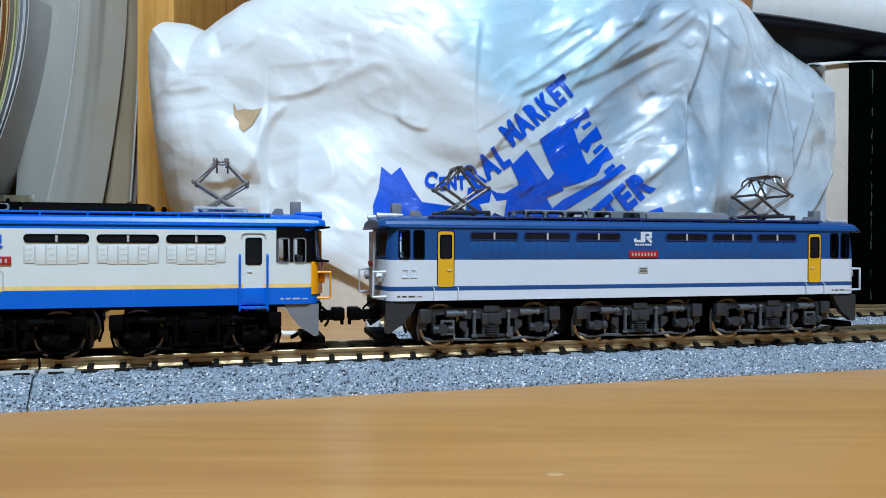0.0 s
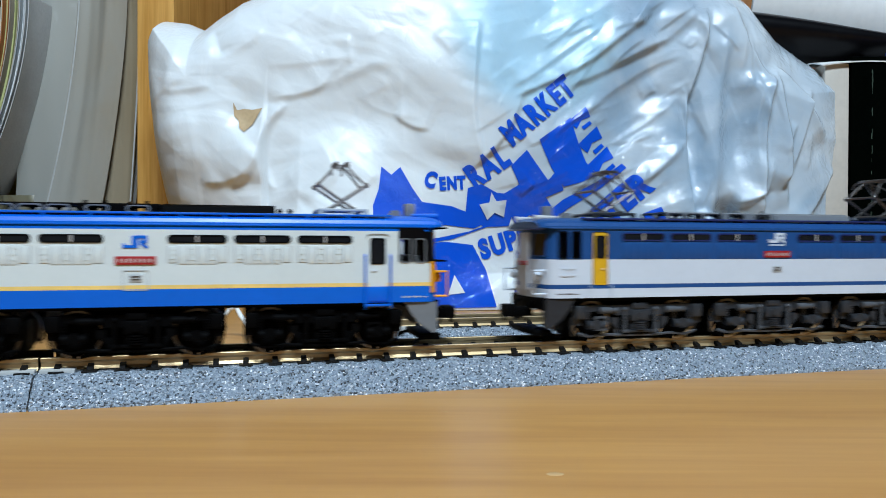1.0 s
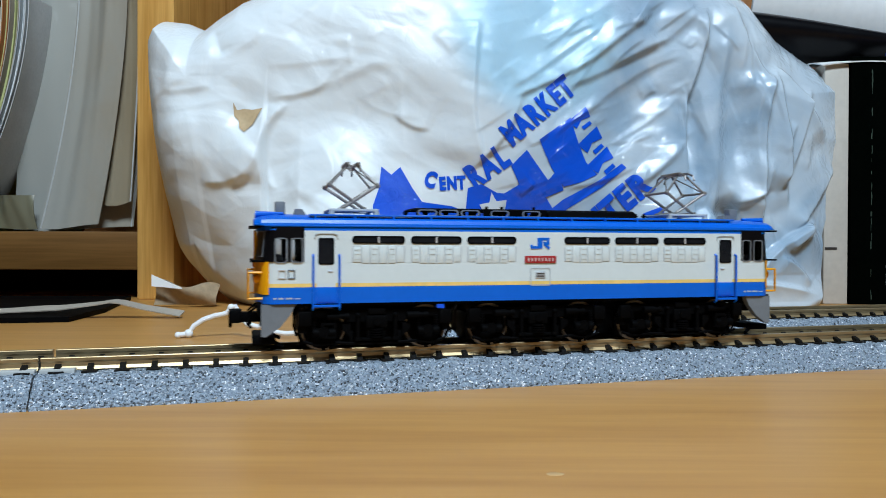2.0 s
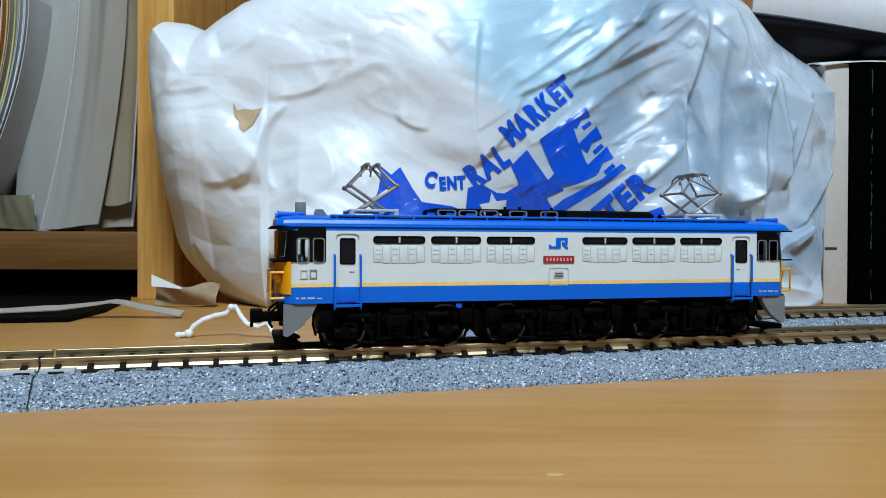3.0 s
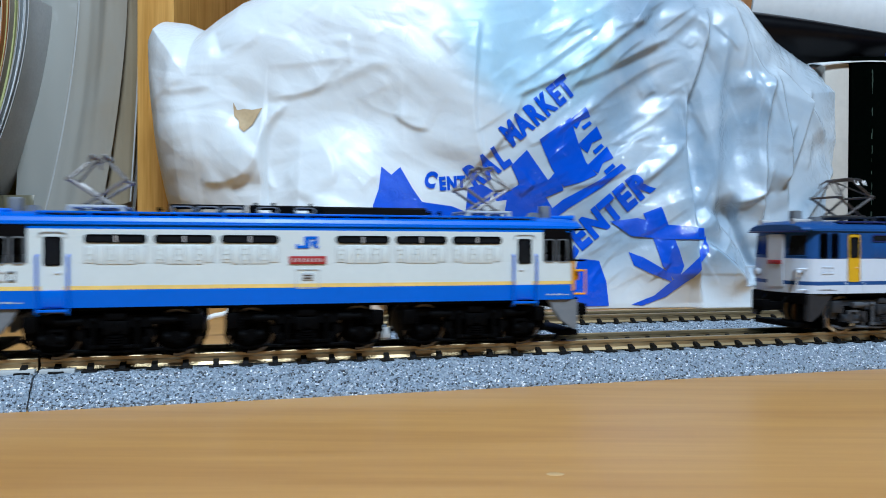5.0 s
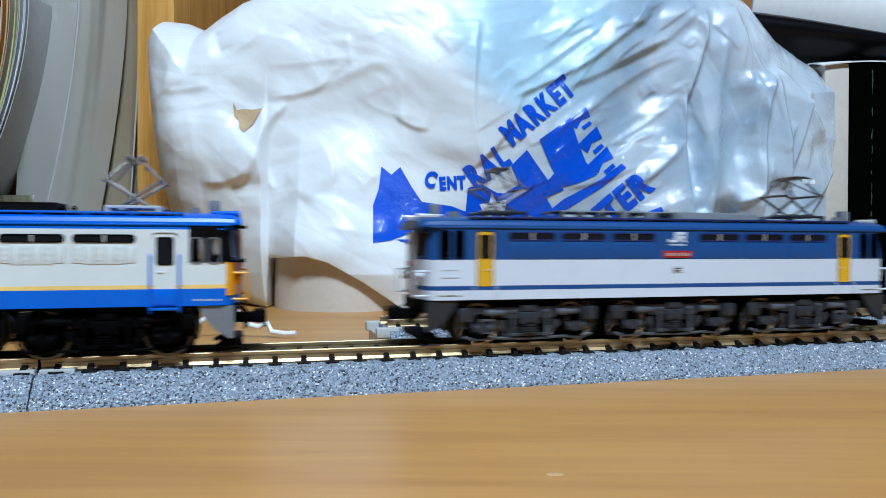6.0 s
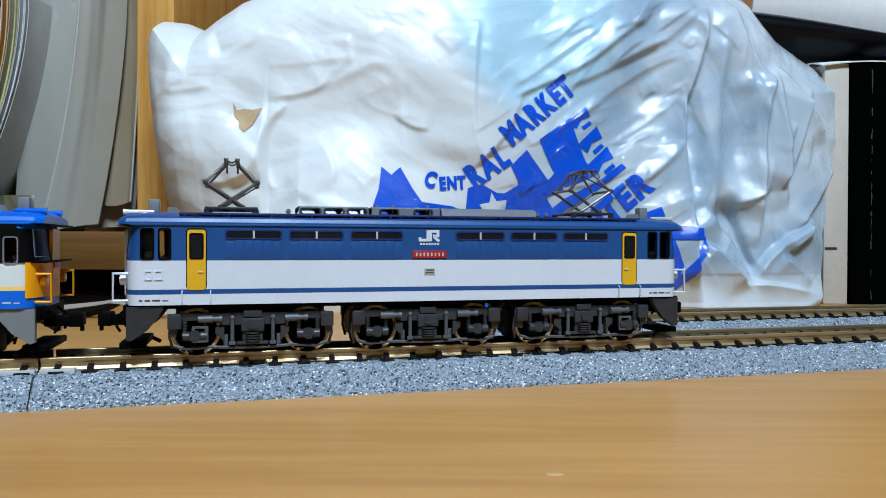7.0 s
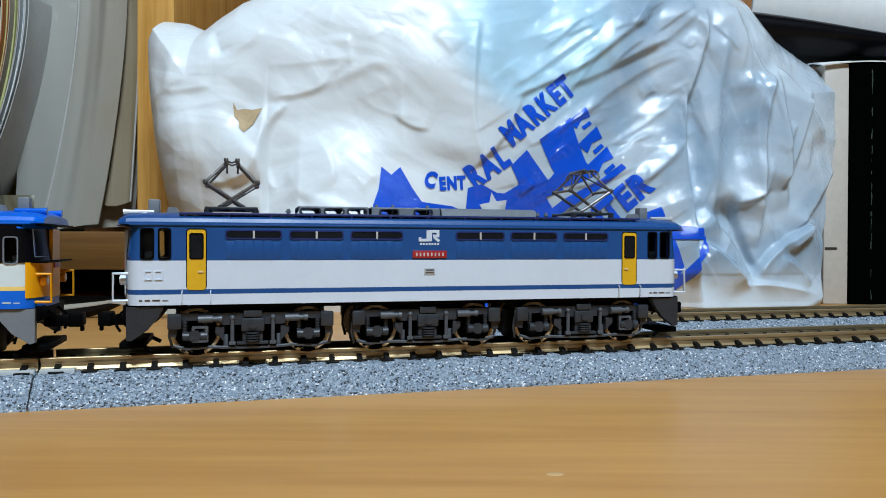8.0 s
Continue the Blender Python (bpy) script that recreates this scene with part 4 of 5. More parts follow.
for x in (-580, 600):
    for y in (-340, 600):
        part("leg", box(bmesh.new(), x - 22, x + 22, y - 22, y + 22, 0, 718, 3), TABLE, desk)
# a small pale scuff and a few crumbs on the laminate
for x, y, r in ((12.6, 82.5, 0.8), (0.5, 113.0, 0.3), (-28.0, 108.0, 0.2)):
    bm = bmesh.new()
    bmesh.ops.create_uvsphere(bm, u_segments=10, v_segments=6, radius=r, matrix=Matrix.Translation((x, y, 0.0)) @ Matrix.Diagonal((1.3, 0.8, 0.16, 1)))
    tagged(part("crumb", bm, FLAKE), "small pale flake on the desktop", "crumb")

# Unseen housing, added where the assumed key light hangs.
lamp = thing("assumed_pendant", "unseen square white pendant, assumed as the key light's housing", "lamp", pose(0.11, -0.43, 1.5))
part("shade", box(bmesh.new(), -150, 150, -150, 150, -625, -575, 10), WHITE_PAPER, lamp)
part("cord", rod(bmesh.new(), (0, 0, -575), (0, 0, 0), 4, 10), BLACK, lamp)


# ---- the track ----
def roadbed(x0, x1, y, seed):
    """Moulded ballast shoulder to shoulder, with a grainy surface."""
    prof = [(-12.5, 0.0), (-12.4, 0.5), (-9.0, 4.55), (-7.6, 4.75), (7.6, 4.75), (9.0, 4.55), (12.4, 0.5), (12.5, 0.0)]
    pts = []
    for (ya, za), (yb, zb) in zip(prof, prof[1:]):
        n = max(1, int(math.hypot(yb - ya, zb - za) / 0.55))
        pts += [(ya + (yb - ya) * i / n, za + (zb - za) * i / n) for i in range(n)]
    pts.append(prof[-1])
    nx = int((x1 - x0) / 0.6)
    bm = bmesh.new()
    rng = np.random.RandomState(seed)
    rows = []
    for i in range(nx + 1):
        j = rng.rand(len(pts)) * 0.26 - 0.13
        row = []
        for k, (yy, zz) in enumerate(pts):
            inner = 0 < k < len(pts) - 1
            row.append(bm.verts.new((x0 + (x1 - x0) * i / nx, y + yy + (j[k] * 0.6 * (1 if yy > 0 else -1) if inner else 0), max(0.0, zz + (j[k] if inner else 0)))))
        rows.append(row)
    for a, b in zip(rows, rows[1:]):
        for k in range(len(pts) - 1):
            bm.faces.new((a[k], a[k + 1], b[k + 1], b[k]))
    bm.faces.new(rows[0])
    bm.faces.new(rows[-1][::-1])
    bm.faces.new([r[0] for r in rows][::-1] + [r[-1] for r in rows])
    return bm


def rail(x0, x1, y):
    sec = [(-0.42, 2.0), (-0.48, 1.9), (-0.48, 1.42), (-0.3, 1.1), (-0.3, 0.52), (-0.62, 0.04), (-0.62, 0.0), (0.62, 0.0), (0.62, 0.04), (0.3, 0.52), (0.2, 1.2), (0.48, 1.42), (0.48, 1.9), (0.42, 2.0)]
    return prism(bmesh.new(), [(y + a, 5.0 + b) for a, b in sec], "x", x0, x1)


SLEEPER_ME = finish(box(bmesh.new(), -1.15, 1.15, -7.5, 7.5, 4.2, 5.02, 0.12), "sleeper", SLEEPER, False)
bm = bmesh.new()
for s in (-1, 1):
    prism(bm, [(s * 0.55 + 4.95, 5.0), (s * 1.75 + 4.95, 5.0), (s * 1.6 + 4.95, 5.5), (s * 0.95 + 4.95, 5.75), (s * 0.35 + 4.95, 6.0), (s * 0.28 + 4.95, 5.62)], "x", -0.45, 0.45)
CHAIR_ME = finish(bm, "rail_chair", SLEEPER, False)


def track(name, label, y, spans, first):
    """One line of sectional track: each span is a moulded piece of roadbed; the rails lie on sleepers every 4.87 mm."""
    for x0, x1, seed in spans:
        t = thing(name, label, "model track", TRACK, group="sectional track pieces")
        part("roadbed", roadbed(x0 + 0.12, x1 - 0.12, y, seed), BALLAST, t, "speckled grey moulded ballast")
        for s in (-1, 1):
            part("rail", rail(x0 + 0.2, x1 - 0.2, y + s * 4.95), RAIL, t, "tarnished nickel-silver rail", False)
        n0, n1 = math.ceil((x0 + 1.6 - first) / 4.87), math.floor((x1 - 1.6 - first) / 4.87)
        for k in range(n0, n1 + 1):
            x = first + k * 4.87
            piece("sleeper", SLEEPER_ME, t, x, y)
            piece("rail_chair", CHAIR_ME, t, x, y)
            piece("rail_chair", CHAIR_ME, t, x, y - 9.9)
        for xe, d in ((x0, 1), (x1, -1)):
            for s in (-1, 1):
                bm = bmesh.new()
                box(bm, xe + d * 0.3 if d > 0 else xe - 5.5, xe + 5.5 if d > 0 else xe - 0.3, y + s * 6.1 - 0.9, y + s * 6.1 + 0.9, 4.5, 5.35, 0.15)
                part("rail_joiner", bm, JOINER, t, "pale grey plastic rail joiner")


track("track_section", "grey ballasted model track section on the desktop", 0.0, ((-280, -156, 1), (-156, -31.7, 2), (-31.7, 216.3, 3), (216.3, 340.3, 5)), -14.3)
track("track_section", "grey ballasted model track section ending beside the other line", 45.9, ((33.5, 281.5, 6), (281.5, 343.5, 8)), 36.2)


connector = thing("track_connector", "pale grey plastic connector at the end of the track", "track connector", TRACK)
for y in (38.2, 53.6):
    part("tab", box(bmesh.new(), 30.4, 37.5, y - 1.1, y + 1.1, 3.0, 5.4, 0.3), JOINER, connector)
part("crosspiece", box(bmesh.new(), 31.2, 33.4, 38.0, 53.8, 0.0, 3.4, 0.3), JOINER, connector)


# ---- the bookcase behind ----
bookcase = thing("bookcase", "yellow pine bookcase with a low bottom shelf", "bookcase", pose(0, 0.33, 0))
part("upright", box(bmesh.new(), -136.2, -119.6, 0, 230, 0, 420, 0.8), PINE, bookcase)
part("shelf_board", box(bmesh.new(), -460, -136.4, 2, 230, 13.0, 30.2, 0.8), PINE_SHADED, bookcase)
part("side_board", box(bmesh.new(), -478, -460, 0, 230, 0, 420, 0.8), PINE, bookcase)
part("back_panel", box(bmesh.new(), -478, 420, 230, 236, 0, 420), BACKBOARD, bookcase)
# Unseen board, added to keep light off the back of the recess.
part("unseen_shading_shelf", box(bmesh.new(), -460, -136.4, 2, 230, 205, 222, 0.8), PINE_SHADED, bookcase)
part("top_board", box(bmesh.new(), -478, 420, 0, 236, 420.2, 438, 0.8), PINE_SHADED, bookcase)
# Black sheet in place of the shade in the gap under the shelf.
part("under_shelf_shade", box(bmesh.new(), -460, -136.4, 60, 64, 0, 13), BLACK, bookcase)


# papers and sleeves that lean on the shelf
def leaning(name, label, category, material, x_top, slump, y0, thick, width, cover=None):
    """A limp book that stands upright at the top and slumps sideways towards its foot: covers round a block of pages."""
    book = thing(name, label, category, pose(0, y0 * MM, 30.4 * MM))

    def leaf(x_off, back):
        def fn(u, v):
            x = x_top + x_off - slump * (1 - v) ** 1.8 + 0.5 * math.sin(5 * u + 4 * v) * v
            return (x, back + u * width, v * 106)
        return fn
    part("page_block", sheet(leaf(0, 0.8), 10, 40, max(0.3, thick - 0.8)), material, book)
    for x_off in (0.5, -thick):
        part("cover", sheet(leaf(x_off, 0.0), 10, 40, 0.35), cover or material, book)
    return book


leaning("magazine", "pale green magazine slumped on the shelf", "magazine", LIME, -202.5, 30, 340, 7.5, 120, PAPER)
leaning("book", "brown-edged book slumped on the shelf", "book", RUST, -198.2, 31, 338, 2.0, 130)
leaning("notebook", "white notebook bent under its own weight", "notebook", WHITE_PAPER, -193.0, 32, 337, 3.4, 26, GREY_PAPER)
leaning("notebook", "white-edged notebook bent beside another", "notebook", WHITE_PAPER, -188.8, 33, 335, 1.9, 24, PALE_GREY)
leaning("notebook", "thin grey notebook slumped at the end", "notebook", PALE_GREY, -186.6, 33.5, 334, 1.0, 24, JOINER)


def sleeve(label, top, foot, y0, z0, z1, seed, m, bulge, seam=0.03):
    """A cloudy plastic sleeve standing in soft folds: top and foot give its two side edges, the foot hangs a little uneven."""
    rng = np.random.RandomState(seed)
    ph = rng.rand(4) * 6.28

    def fn(u, v):
        k = 1 - (1 - v) ** 1.7
        xa, xb = foot[0] + (top[0] - foot[0]) * k, foot[1] + (top[1] - foot[1]) * k
        f = 0.7 * math.sin(4.2 * u + 1.3 * v + ph[0]) + 0.3 * math.sin(9.0 * u - 1.8 * v + ph[1]) + 0.08 * math.sin(23 * u + 4 * v + ph[2])
        y = y0 - bulge * math.sin(math.pi * u) * (0.4 + 0.6 * math.sin(math.pi * (0.1 + 0.7 * v))) + 3.4 * f * (0.55 + 0.45 * v)
        return (xa + (xb - xa) * u, y, z0 + (z1 - z0) * v + (0.7 * math.sin(5 * u + ph[3]) + 1.2 * u * u) * (1 - v))
    ob = thing("plastic_sleeve", label, "plastic sleeve")
    part("film", sheet(fn, 60, 50, 0.5), m, ob)
    bm = bmesh.new()
    chain(bm, [Vector(fn(seam, k / 30)) - Vector((0, 0.4, 0)) for k in range(31)], 0.4, 6)
    part("welded_seam", bm, JOINER, ob, "pale welded seam")
    return ob


sleeve("cloudy grey plastic sleeve full of papers on the shelf", (-201, -143), (-206, -150), 358, 31.2, 150, 3, GREY_FILM, 5, 0.985)
sleeve("cloudy grey plastic sleeve leaning against another", (-169, -146), (-187, -160), 345, 32.0, 148, 8, GREY_FILM, 4)
sleeve("brownish plastic sleeve at the end of the row", (-158, -142), (-163, -147), 351, 43.0, 150, 15, TAN_FILM, 3, 0.97)
sleeve("short greenish plastic sleeve sagging at the foot of the row", (-212, -190), (-214, -188), 346, 31.0, 47, 21, OLIVE_FILM, 2)


# ---- the carrier bag ----
def lerp_line(x, pts):
    return np.interp(x, [p[0] for p in pts], [p[1] for p in pts])


BAG_TOP = ((-122.6, 83), (-121, 100.6), (-117.7, 110), (-114, 117.8), (-105.4, 116.6), (-97, 113), (-89.7, 118.4), (-80, 124.6), (-61, 131), (3, 140), (77, 145.5), (116, 143.8), (130, 135), (143, 120), (159, 109.5), (170.7, 100.6), (181.2, 88))
BAG_LOW = ((-122.6, 82), (-122, 60), (-121.2, 49.6), (-119.4, 39), (-115.4, 23.4), (-110, 11.5), (-102, 3.4), (-94, 0.4), (-68.5, 0.4), (-66.5, 19.5), (-50, 20.5), (-42, 18.5), (-29, 11), (-14, 0.2), (158, 0.2), (161, 24), (168, 40), (175, 46), (181.2, 56))
# turned edges of the film: from x, z to x, z, the bow of the line, how far it stands out (negative: towards the desk's front),
# how far the flap takes to sink back beside it, and how sharply it drops on the other side
FLAPS_SMOOTH = ((-64.5, 80.4, -43.2, 87.0, 1.5, -2.1, 14, 0.9), (-65.6, 92.4, -40.0, 95.6, 1, -0.7, 6, 0.9), (-43.2, 85.7, -19.6, 93.0, -2, -2.0, 12, 1.5), (-17.6, 74.2, -5.7, 68.7, 1, -2.2, 7, 0.7), (-41.8, 46.8, -47.3, 64.1, 2.5, -2.0, 10, 1.2), (-35.5, 93.0, -35.9, 103.1, 0, -1.4, 10, 0.8), (-58.1, 52.8, -46.4, 43.3, 3, -1.5, 8, 1.5), (-29.9, 25.7, -49.6, 42.3, 3, -2.0, 10, 1.5), (-3.0, 103.9, 3.4, 96.8, 0, -1.0, 6, 0.8))
FLAPS_CORNER = ((-86.9, 105.9, -83.4, 96.3, 0, 2.2, 5, 1.5), (-65.6, 46.6, -61.3, 77.4, -6, -3.0, 7, 1.2), (-80.8, 49.3, -69.9, 59.6, 2, -2.0, 8, 1.2), (-90.6, 48.5, -72.5, 51.7, 1.5, -1.6, 6, 1.0), (-102.8, 108.5, -105.4, 82.0, -2, -1.6, 8, 2), (-106.1, 83.1, -88.4, 84.8, 0, -1.0, 8, 1.0), (-92.8, 53.2, -96.1, 74.4, 0, -1.0, 9, 2.0))
FLAPS_PRINTED = ((14.5, 57.8, 13.2, 107.9, -2.5, -3.2, 16, 0.6), (10.2, 53.4, 29.4, 82.3, 3, -3.0, 12, 0.7), (28.3, 82.2, 81.8, 117.8, 3, -4.0, 16, 0.8), (26.1, 86.0, 60.9, 111.3, 1, -2.0, 7, 0.8), (49.5, 87.0, 90.1, 108.4, 0, -3.2, 12, 0.9), (66.6, 96.1, 103.4, 120.5, 2, -2.0, 10, 1.0), (81.8, 117.4, 88.9, 104.3, 1, 1.5, 8, 1.0), (56.3, 78.5, 93.7, 101.2, -2, -2.0, 9, 0.9), (65.5, 65.5, 93.7, 85.4, 2, -1.8, 10, 0.8), (74.8, 48.0, 100.9, 71.0, 1, -2.4, 12, 0.8), (49.5, 47.6, 77.1, 56.9, 1, -2.0, 6, 0.7))
FLAPS_HANGING = ((102.4, -0.4, 97.5, 83.3, -2, -6.0, 14, 0.7), (97.5, 82.2, 106.4, 120.0, 1.5, -3.5, 10, 0.8), (108.9, 28.0, 114.6, 110.4, -1, -1.8, 8, 1.5), (129.9, 37.3, 134.3, 93.1, -2, -3.2, 12, 0.8), (134.3, 91.9, 118.4, 124.4, -2, -2.0, 10, 1.0), (142.2, 42.1, 136.9, 95.6, 1, -2.2, 7, 0.7), (138.5, 49.0, 152.8, 88.2, 2, -4.0, 12, 0.7), (160.3, 70.8, 137.7, 97.9, 2, -2.5, 10, 0.8), (145.6, 32.7, 165.7, 56.7, 2, -2.6, 9, 0.8), (98.5, 64.1, 94.9, 82.1, 0, 2.0, 8, 1.0))
FLAPS_FOOT = ((124.8, 11.4, 106.4, 38.9, 1.5, -4.0, 13, 0.8), (127.3, 13.7, 116.4, 43.6, -1, 4.0, 9, 1.0), (154.9, 34.0, 126.6, 11.8, 2, -4.5, 14, 0.8), (123.0, 8.4, 103.4, 25.2, 2, -5.0, 9, 0.8), (153.6, 4.5, 123.0, 8.4, 2, -4.0, 7, 0.7), (142.2, 23.4, 154.9, 34.0, 1, -3.0, 8, 0.7), (114.6, 42.9, 133.8, 48.9, 2, -2.5, 9, 0.9), (151.7, 9.2, 139.0, 19.9, 1, -2.4, 6, 0.8), (127.3, 25.7, 131.2, 44.2, 0, -1.8, 8, 1.0))
# soft hollows (and swellings, negative): x, z, half width, half height, turn, depth
DENTS = ((-27.8, 73.5, 20.7, 9.1, 8, 4.0), (-58.1, 50.0, 13.0, 15.0, -10, 4.2), (-74.3, 72.9, 5.7, 5.7, 0, 3.0), (-4.0, 56.3, 10.9, 5.5, 5, 1.3), (-46.4, 89.9, 23.9, 5.5, 12, 1.4), (-87.3, 32.0, 10.9, 13.0, 0, 1.2), (36.0, 99.5, 16.3, 10.9, 30, 4.0), (74.8, 76.9, 13.0, 12.0, 30, 4.0), (99.7, 68.7, 3.5, 17.4, 0, 4.0), (118.4, 62.4, 5.4, 13.0, 0, 3.0), (115.9, 32.6, 8.7, 9.8, 0, 4.0), (-98.3, 91.4, 6.5, 13.0, 0, 2.0), (-9.3, 88.8, 13.0, 13.0, 0, -2.5), (-38.0, 54.6, 9.8, 13.0, 0, -1.6), (18.4, 94.3, 4.3, 13.0, 0, -2.0), (-18.0, 13.0, 13.0, 12.0, 0, -7.0), (-46.0, 24.0, 14.0, 8.0, 0, -6.0))

# short sharp creases on the printed side: they climb with the print there, and hang straight beyond it
crease_rng = np.random.RandomState(4)
SHORT_CREASES = []
for _ in range(110):
    cx, cz = 16 + 158 * crease_rng.rand(), 6 + 122 * crease_rng.rand()
    turn = radians((34 if cx < 96 else 88) + 16 * crease_rng.randn())
    half = (3 + 9 * crease_rng.rand()) * (1 if crease_rng.rand() < 0.7 else -1)
    SHORT_CREASES.append((cx - half * math.cos(turn), cz - half * math.sin(turn), cx + half * math.cos(turn), cz + half * math.sin(turn), 0.6 * crease_rng.randn(), -0.35 - 0.9 * crease_rng.rand() ** 2, 2.0 + 4.0 * crease_rng.rand(), 0.5))
for _ in range(26):
    cx, cz = -112 + 126 * crease_rng.rand(), 24 + 96 * crease_rng.rand()
    turn, half = radians(20 + 45 * crease_rng.randn()), 4 + 9 * crease_rng.rand()
    SHORT_CREASES.append((cx - half * math.cos(turn), cz - half * math.sin(turn), cx + half * math.cos(turn), cz + half * math.sin(turn), 0.8 * crease_rng.randn(), -0.25 - 0.4 * crease_rng.rand(), 3.0 + 5.0 * crease_rng.rand(), 0.9))


def flap(x, z, line):
    """A turned edge: the film rises slowly to the line from its left-hand side and drops sharply on the other."""
    x0, z0, x1, z1, bow, h, soft, hard = line
    dx, dz = x1 - x0, z1 - z0
    ln = math.hypot(dx, dz)
    along = ((x - x0) * dx + (z - z0) * dz) / ln
    t = np.clip(along / ln, 0, 1)
    off = ((z - z0) * dx - (x - x0) * dz) / ln + bow * 4 * t * (1 - t) + 0.35 * np.sin(along * 0.16 + x0)
    run = min(9.0, 0.35 * ln)
    fade = np.clip(np.minimum(along + run * 0.4, ln + run * 0.4 - along) / run, 0, 1)
    fade = fade * fade * (3 - 2 * fade)
    rise = np.clip(1 - off / (2.0 * soft), 0, 1) ** 1.25
    return h * fade * np.where(off > 0, rise, np.exp(-(np.minimum(off, 0) / (1.8 * hard)) ** 2))


def dent(x, z, d):
    cx, cz, wx, wz, turn, deep = d
    c, s = math.cos(radians(turn)), math.sin(radians(turn))
    p, q = ((x - cx) * c + (z - cz) * s) / wx, ((z - cz) * c - (x - cx) * s) / wz
    return deep * np.exp(-0.5 * (p * p + q * q))


def facets(x, z, cell, turn, seed):
    """Flat triangles between random heights from -1 to 1, in cells of that size."""
    c, s = math.cos(turn), math.sin(turn)
    p, q = (x * c + z * s) / cell + 50, (z * c - x * s) / cell + 50
    table = np.random.RandomState(seed).rand(128, 128) * 2 - 1
    i, j = np.floor(p).astype(int) % 127, np.floor(q).astype(int) % 127
    u, v = p - np.floor(p), q - np.floor(q)
    a, b, c2, d = table[i, j], table[i + 1, j], table[i, j + 1], table[i + 1, j + 1]
    return np.where(u + v < 1, a + (b - a) * u + (c2 - a) * v, d + (c2 - d) * (1 - u) + (b - d) * (1 - v))


def crumple(x, z):
    """Flat facets at several scales; the fine ones gather towards the printed side, drawn out along its folds."""
    wx = x + 5 * np.sin(z * 0.05 + 1.3) + 0.5 * np.sin(z * 0.16 + x * 0.09)
    wz = z + 5 * np.sin(x * 0.045 + 0.4) + 0.5 * np.sin(x * 0.15 - z * 0.11)
    east = np.clip((x - 5) / 40, 0, 1)
    hang = np.clip((x - 88) / 18, 0, 1)
    out = 2.4 * np.sin(x * 0.043 + 0.6) * np.sin(z * 0.05 + 0.2) + 2.0 * facets(wx, wz, 58, 0.5, 406) + 0.8 * facets(wx, wz, 33, 1.2, 308) * (0.5 + 0.5 * east)
    for cell, amp in ((27, 0.7), (15, 0.55), (8, 0.30), (4.5, 0.10)):
        out = out + amp * facets(wx * 0.8 + 0.3 * wz + 2.5 * np.sin(z * 0.13 + x * 0.05), wz + 2.5 * np.sin(x * 0.11 - z * 0.06), cell, 0.35, int(cell * 5)) * (1 - 0.75 * east)
    for cell, amp, west in ((24, 1.6, 0.14), (14, 1.2, 0.12), (7.5, 0.55, 0.06), (4.2, 0.16, 0.03)):
        along, across = (wx * 0.83 + wz * 0.56) * 0.42, wz * 0.83 - wx * 0.56
        climb = facets(along, across, cell, 0.1, int(cell * 7))
        fall = facets(wx, wz * 0.4, cell, -0.1, int(cell * 11))
        out = out - amp * (climb * (1 - hang) + fall * hang) * (west + (1 - west) * east)
    return out


def bag_y(x, z):
    """How far behind the desk's front the near face of the bag stands, in mm."""
    x, z = np.asarray(x, float), np.asarray(z, float)
    base = 269.8 + 0.035 * (x + 37) + 0.155 * np.sqrt((x + 37) ** 2 + 30 ** 2) + 0.05 * np.maximum(0, x - 101)
    top, low = lerp_line(x, BAG_TOP), lerp_line(x, BAG_LOW)
    flat = np.clip((x + 100) / 45, 0, 1) * np.clip((168 - x) / 20, 0, 1)
    low_d = (z - low) * (1 + 2.5 * flat) + 26 * flat
    d = np.minimum(np.minimum(top - z, low_d), np.minimum((x + 122.6) * 1.0, (181.2 - x) * 0.9))
    d = np.clip(d, 0, 26) / 26
    round_off = np.sqrt(np.clip(1 - (1 - d) ** 2, 0, 1))
    y = base + 34 * (1 - round_off)
    y = y + 32 * (1 - np.clip((z - low) / 74, 0, 1)) ** 1.7 * (1 - np.clip((x + 92) / 38, 0, 1))
    lean = 0.05 * np.maximum(0, z - 60)
    f = crumple(x, z)
    for line in FLAPS_SMOOTH:
        f = f + 0.6 * flap(x, z, line)
    for line in FLAPS_CORNER:
        f = f + 0.85 * flap(x, z, line)
    for line in FLAPS_PRINTED:
        f = f + 0.52 * flap(x, z, line)
    for line in FLAPS_HANGING + FLAPS_FOOT:
        f = f + 1.2 * flap(x, z, line)
    for line in SHORT_CREASES:
        f = f + 0.8 * flap(x, z, line)
    for d in DENTS:
        f = f + dent(x, z, d)
    keep = np.clip(z / 14, 0.15, 1) * (0.35 + 0.65 * round_off)
    # the foot stands out again as a plain panel
    foot = 4.0 * np.clip(1 - z / 13, 0, 1) * np.clip((x - 98) / 6, 0, 1)
    return y + lean + (f + 1.0) * keep - foot


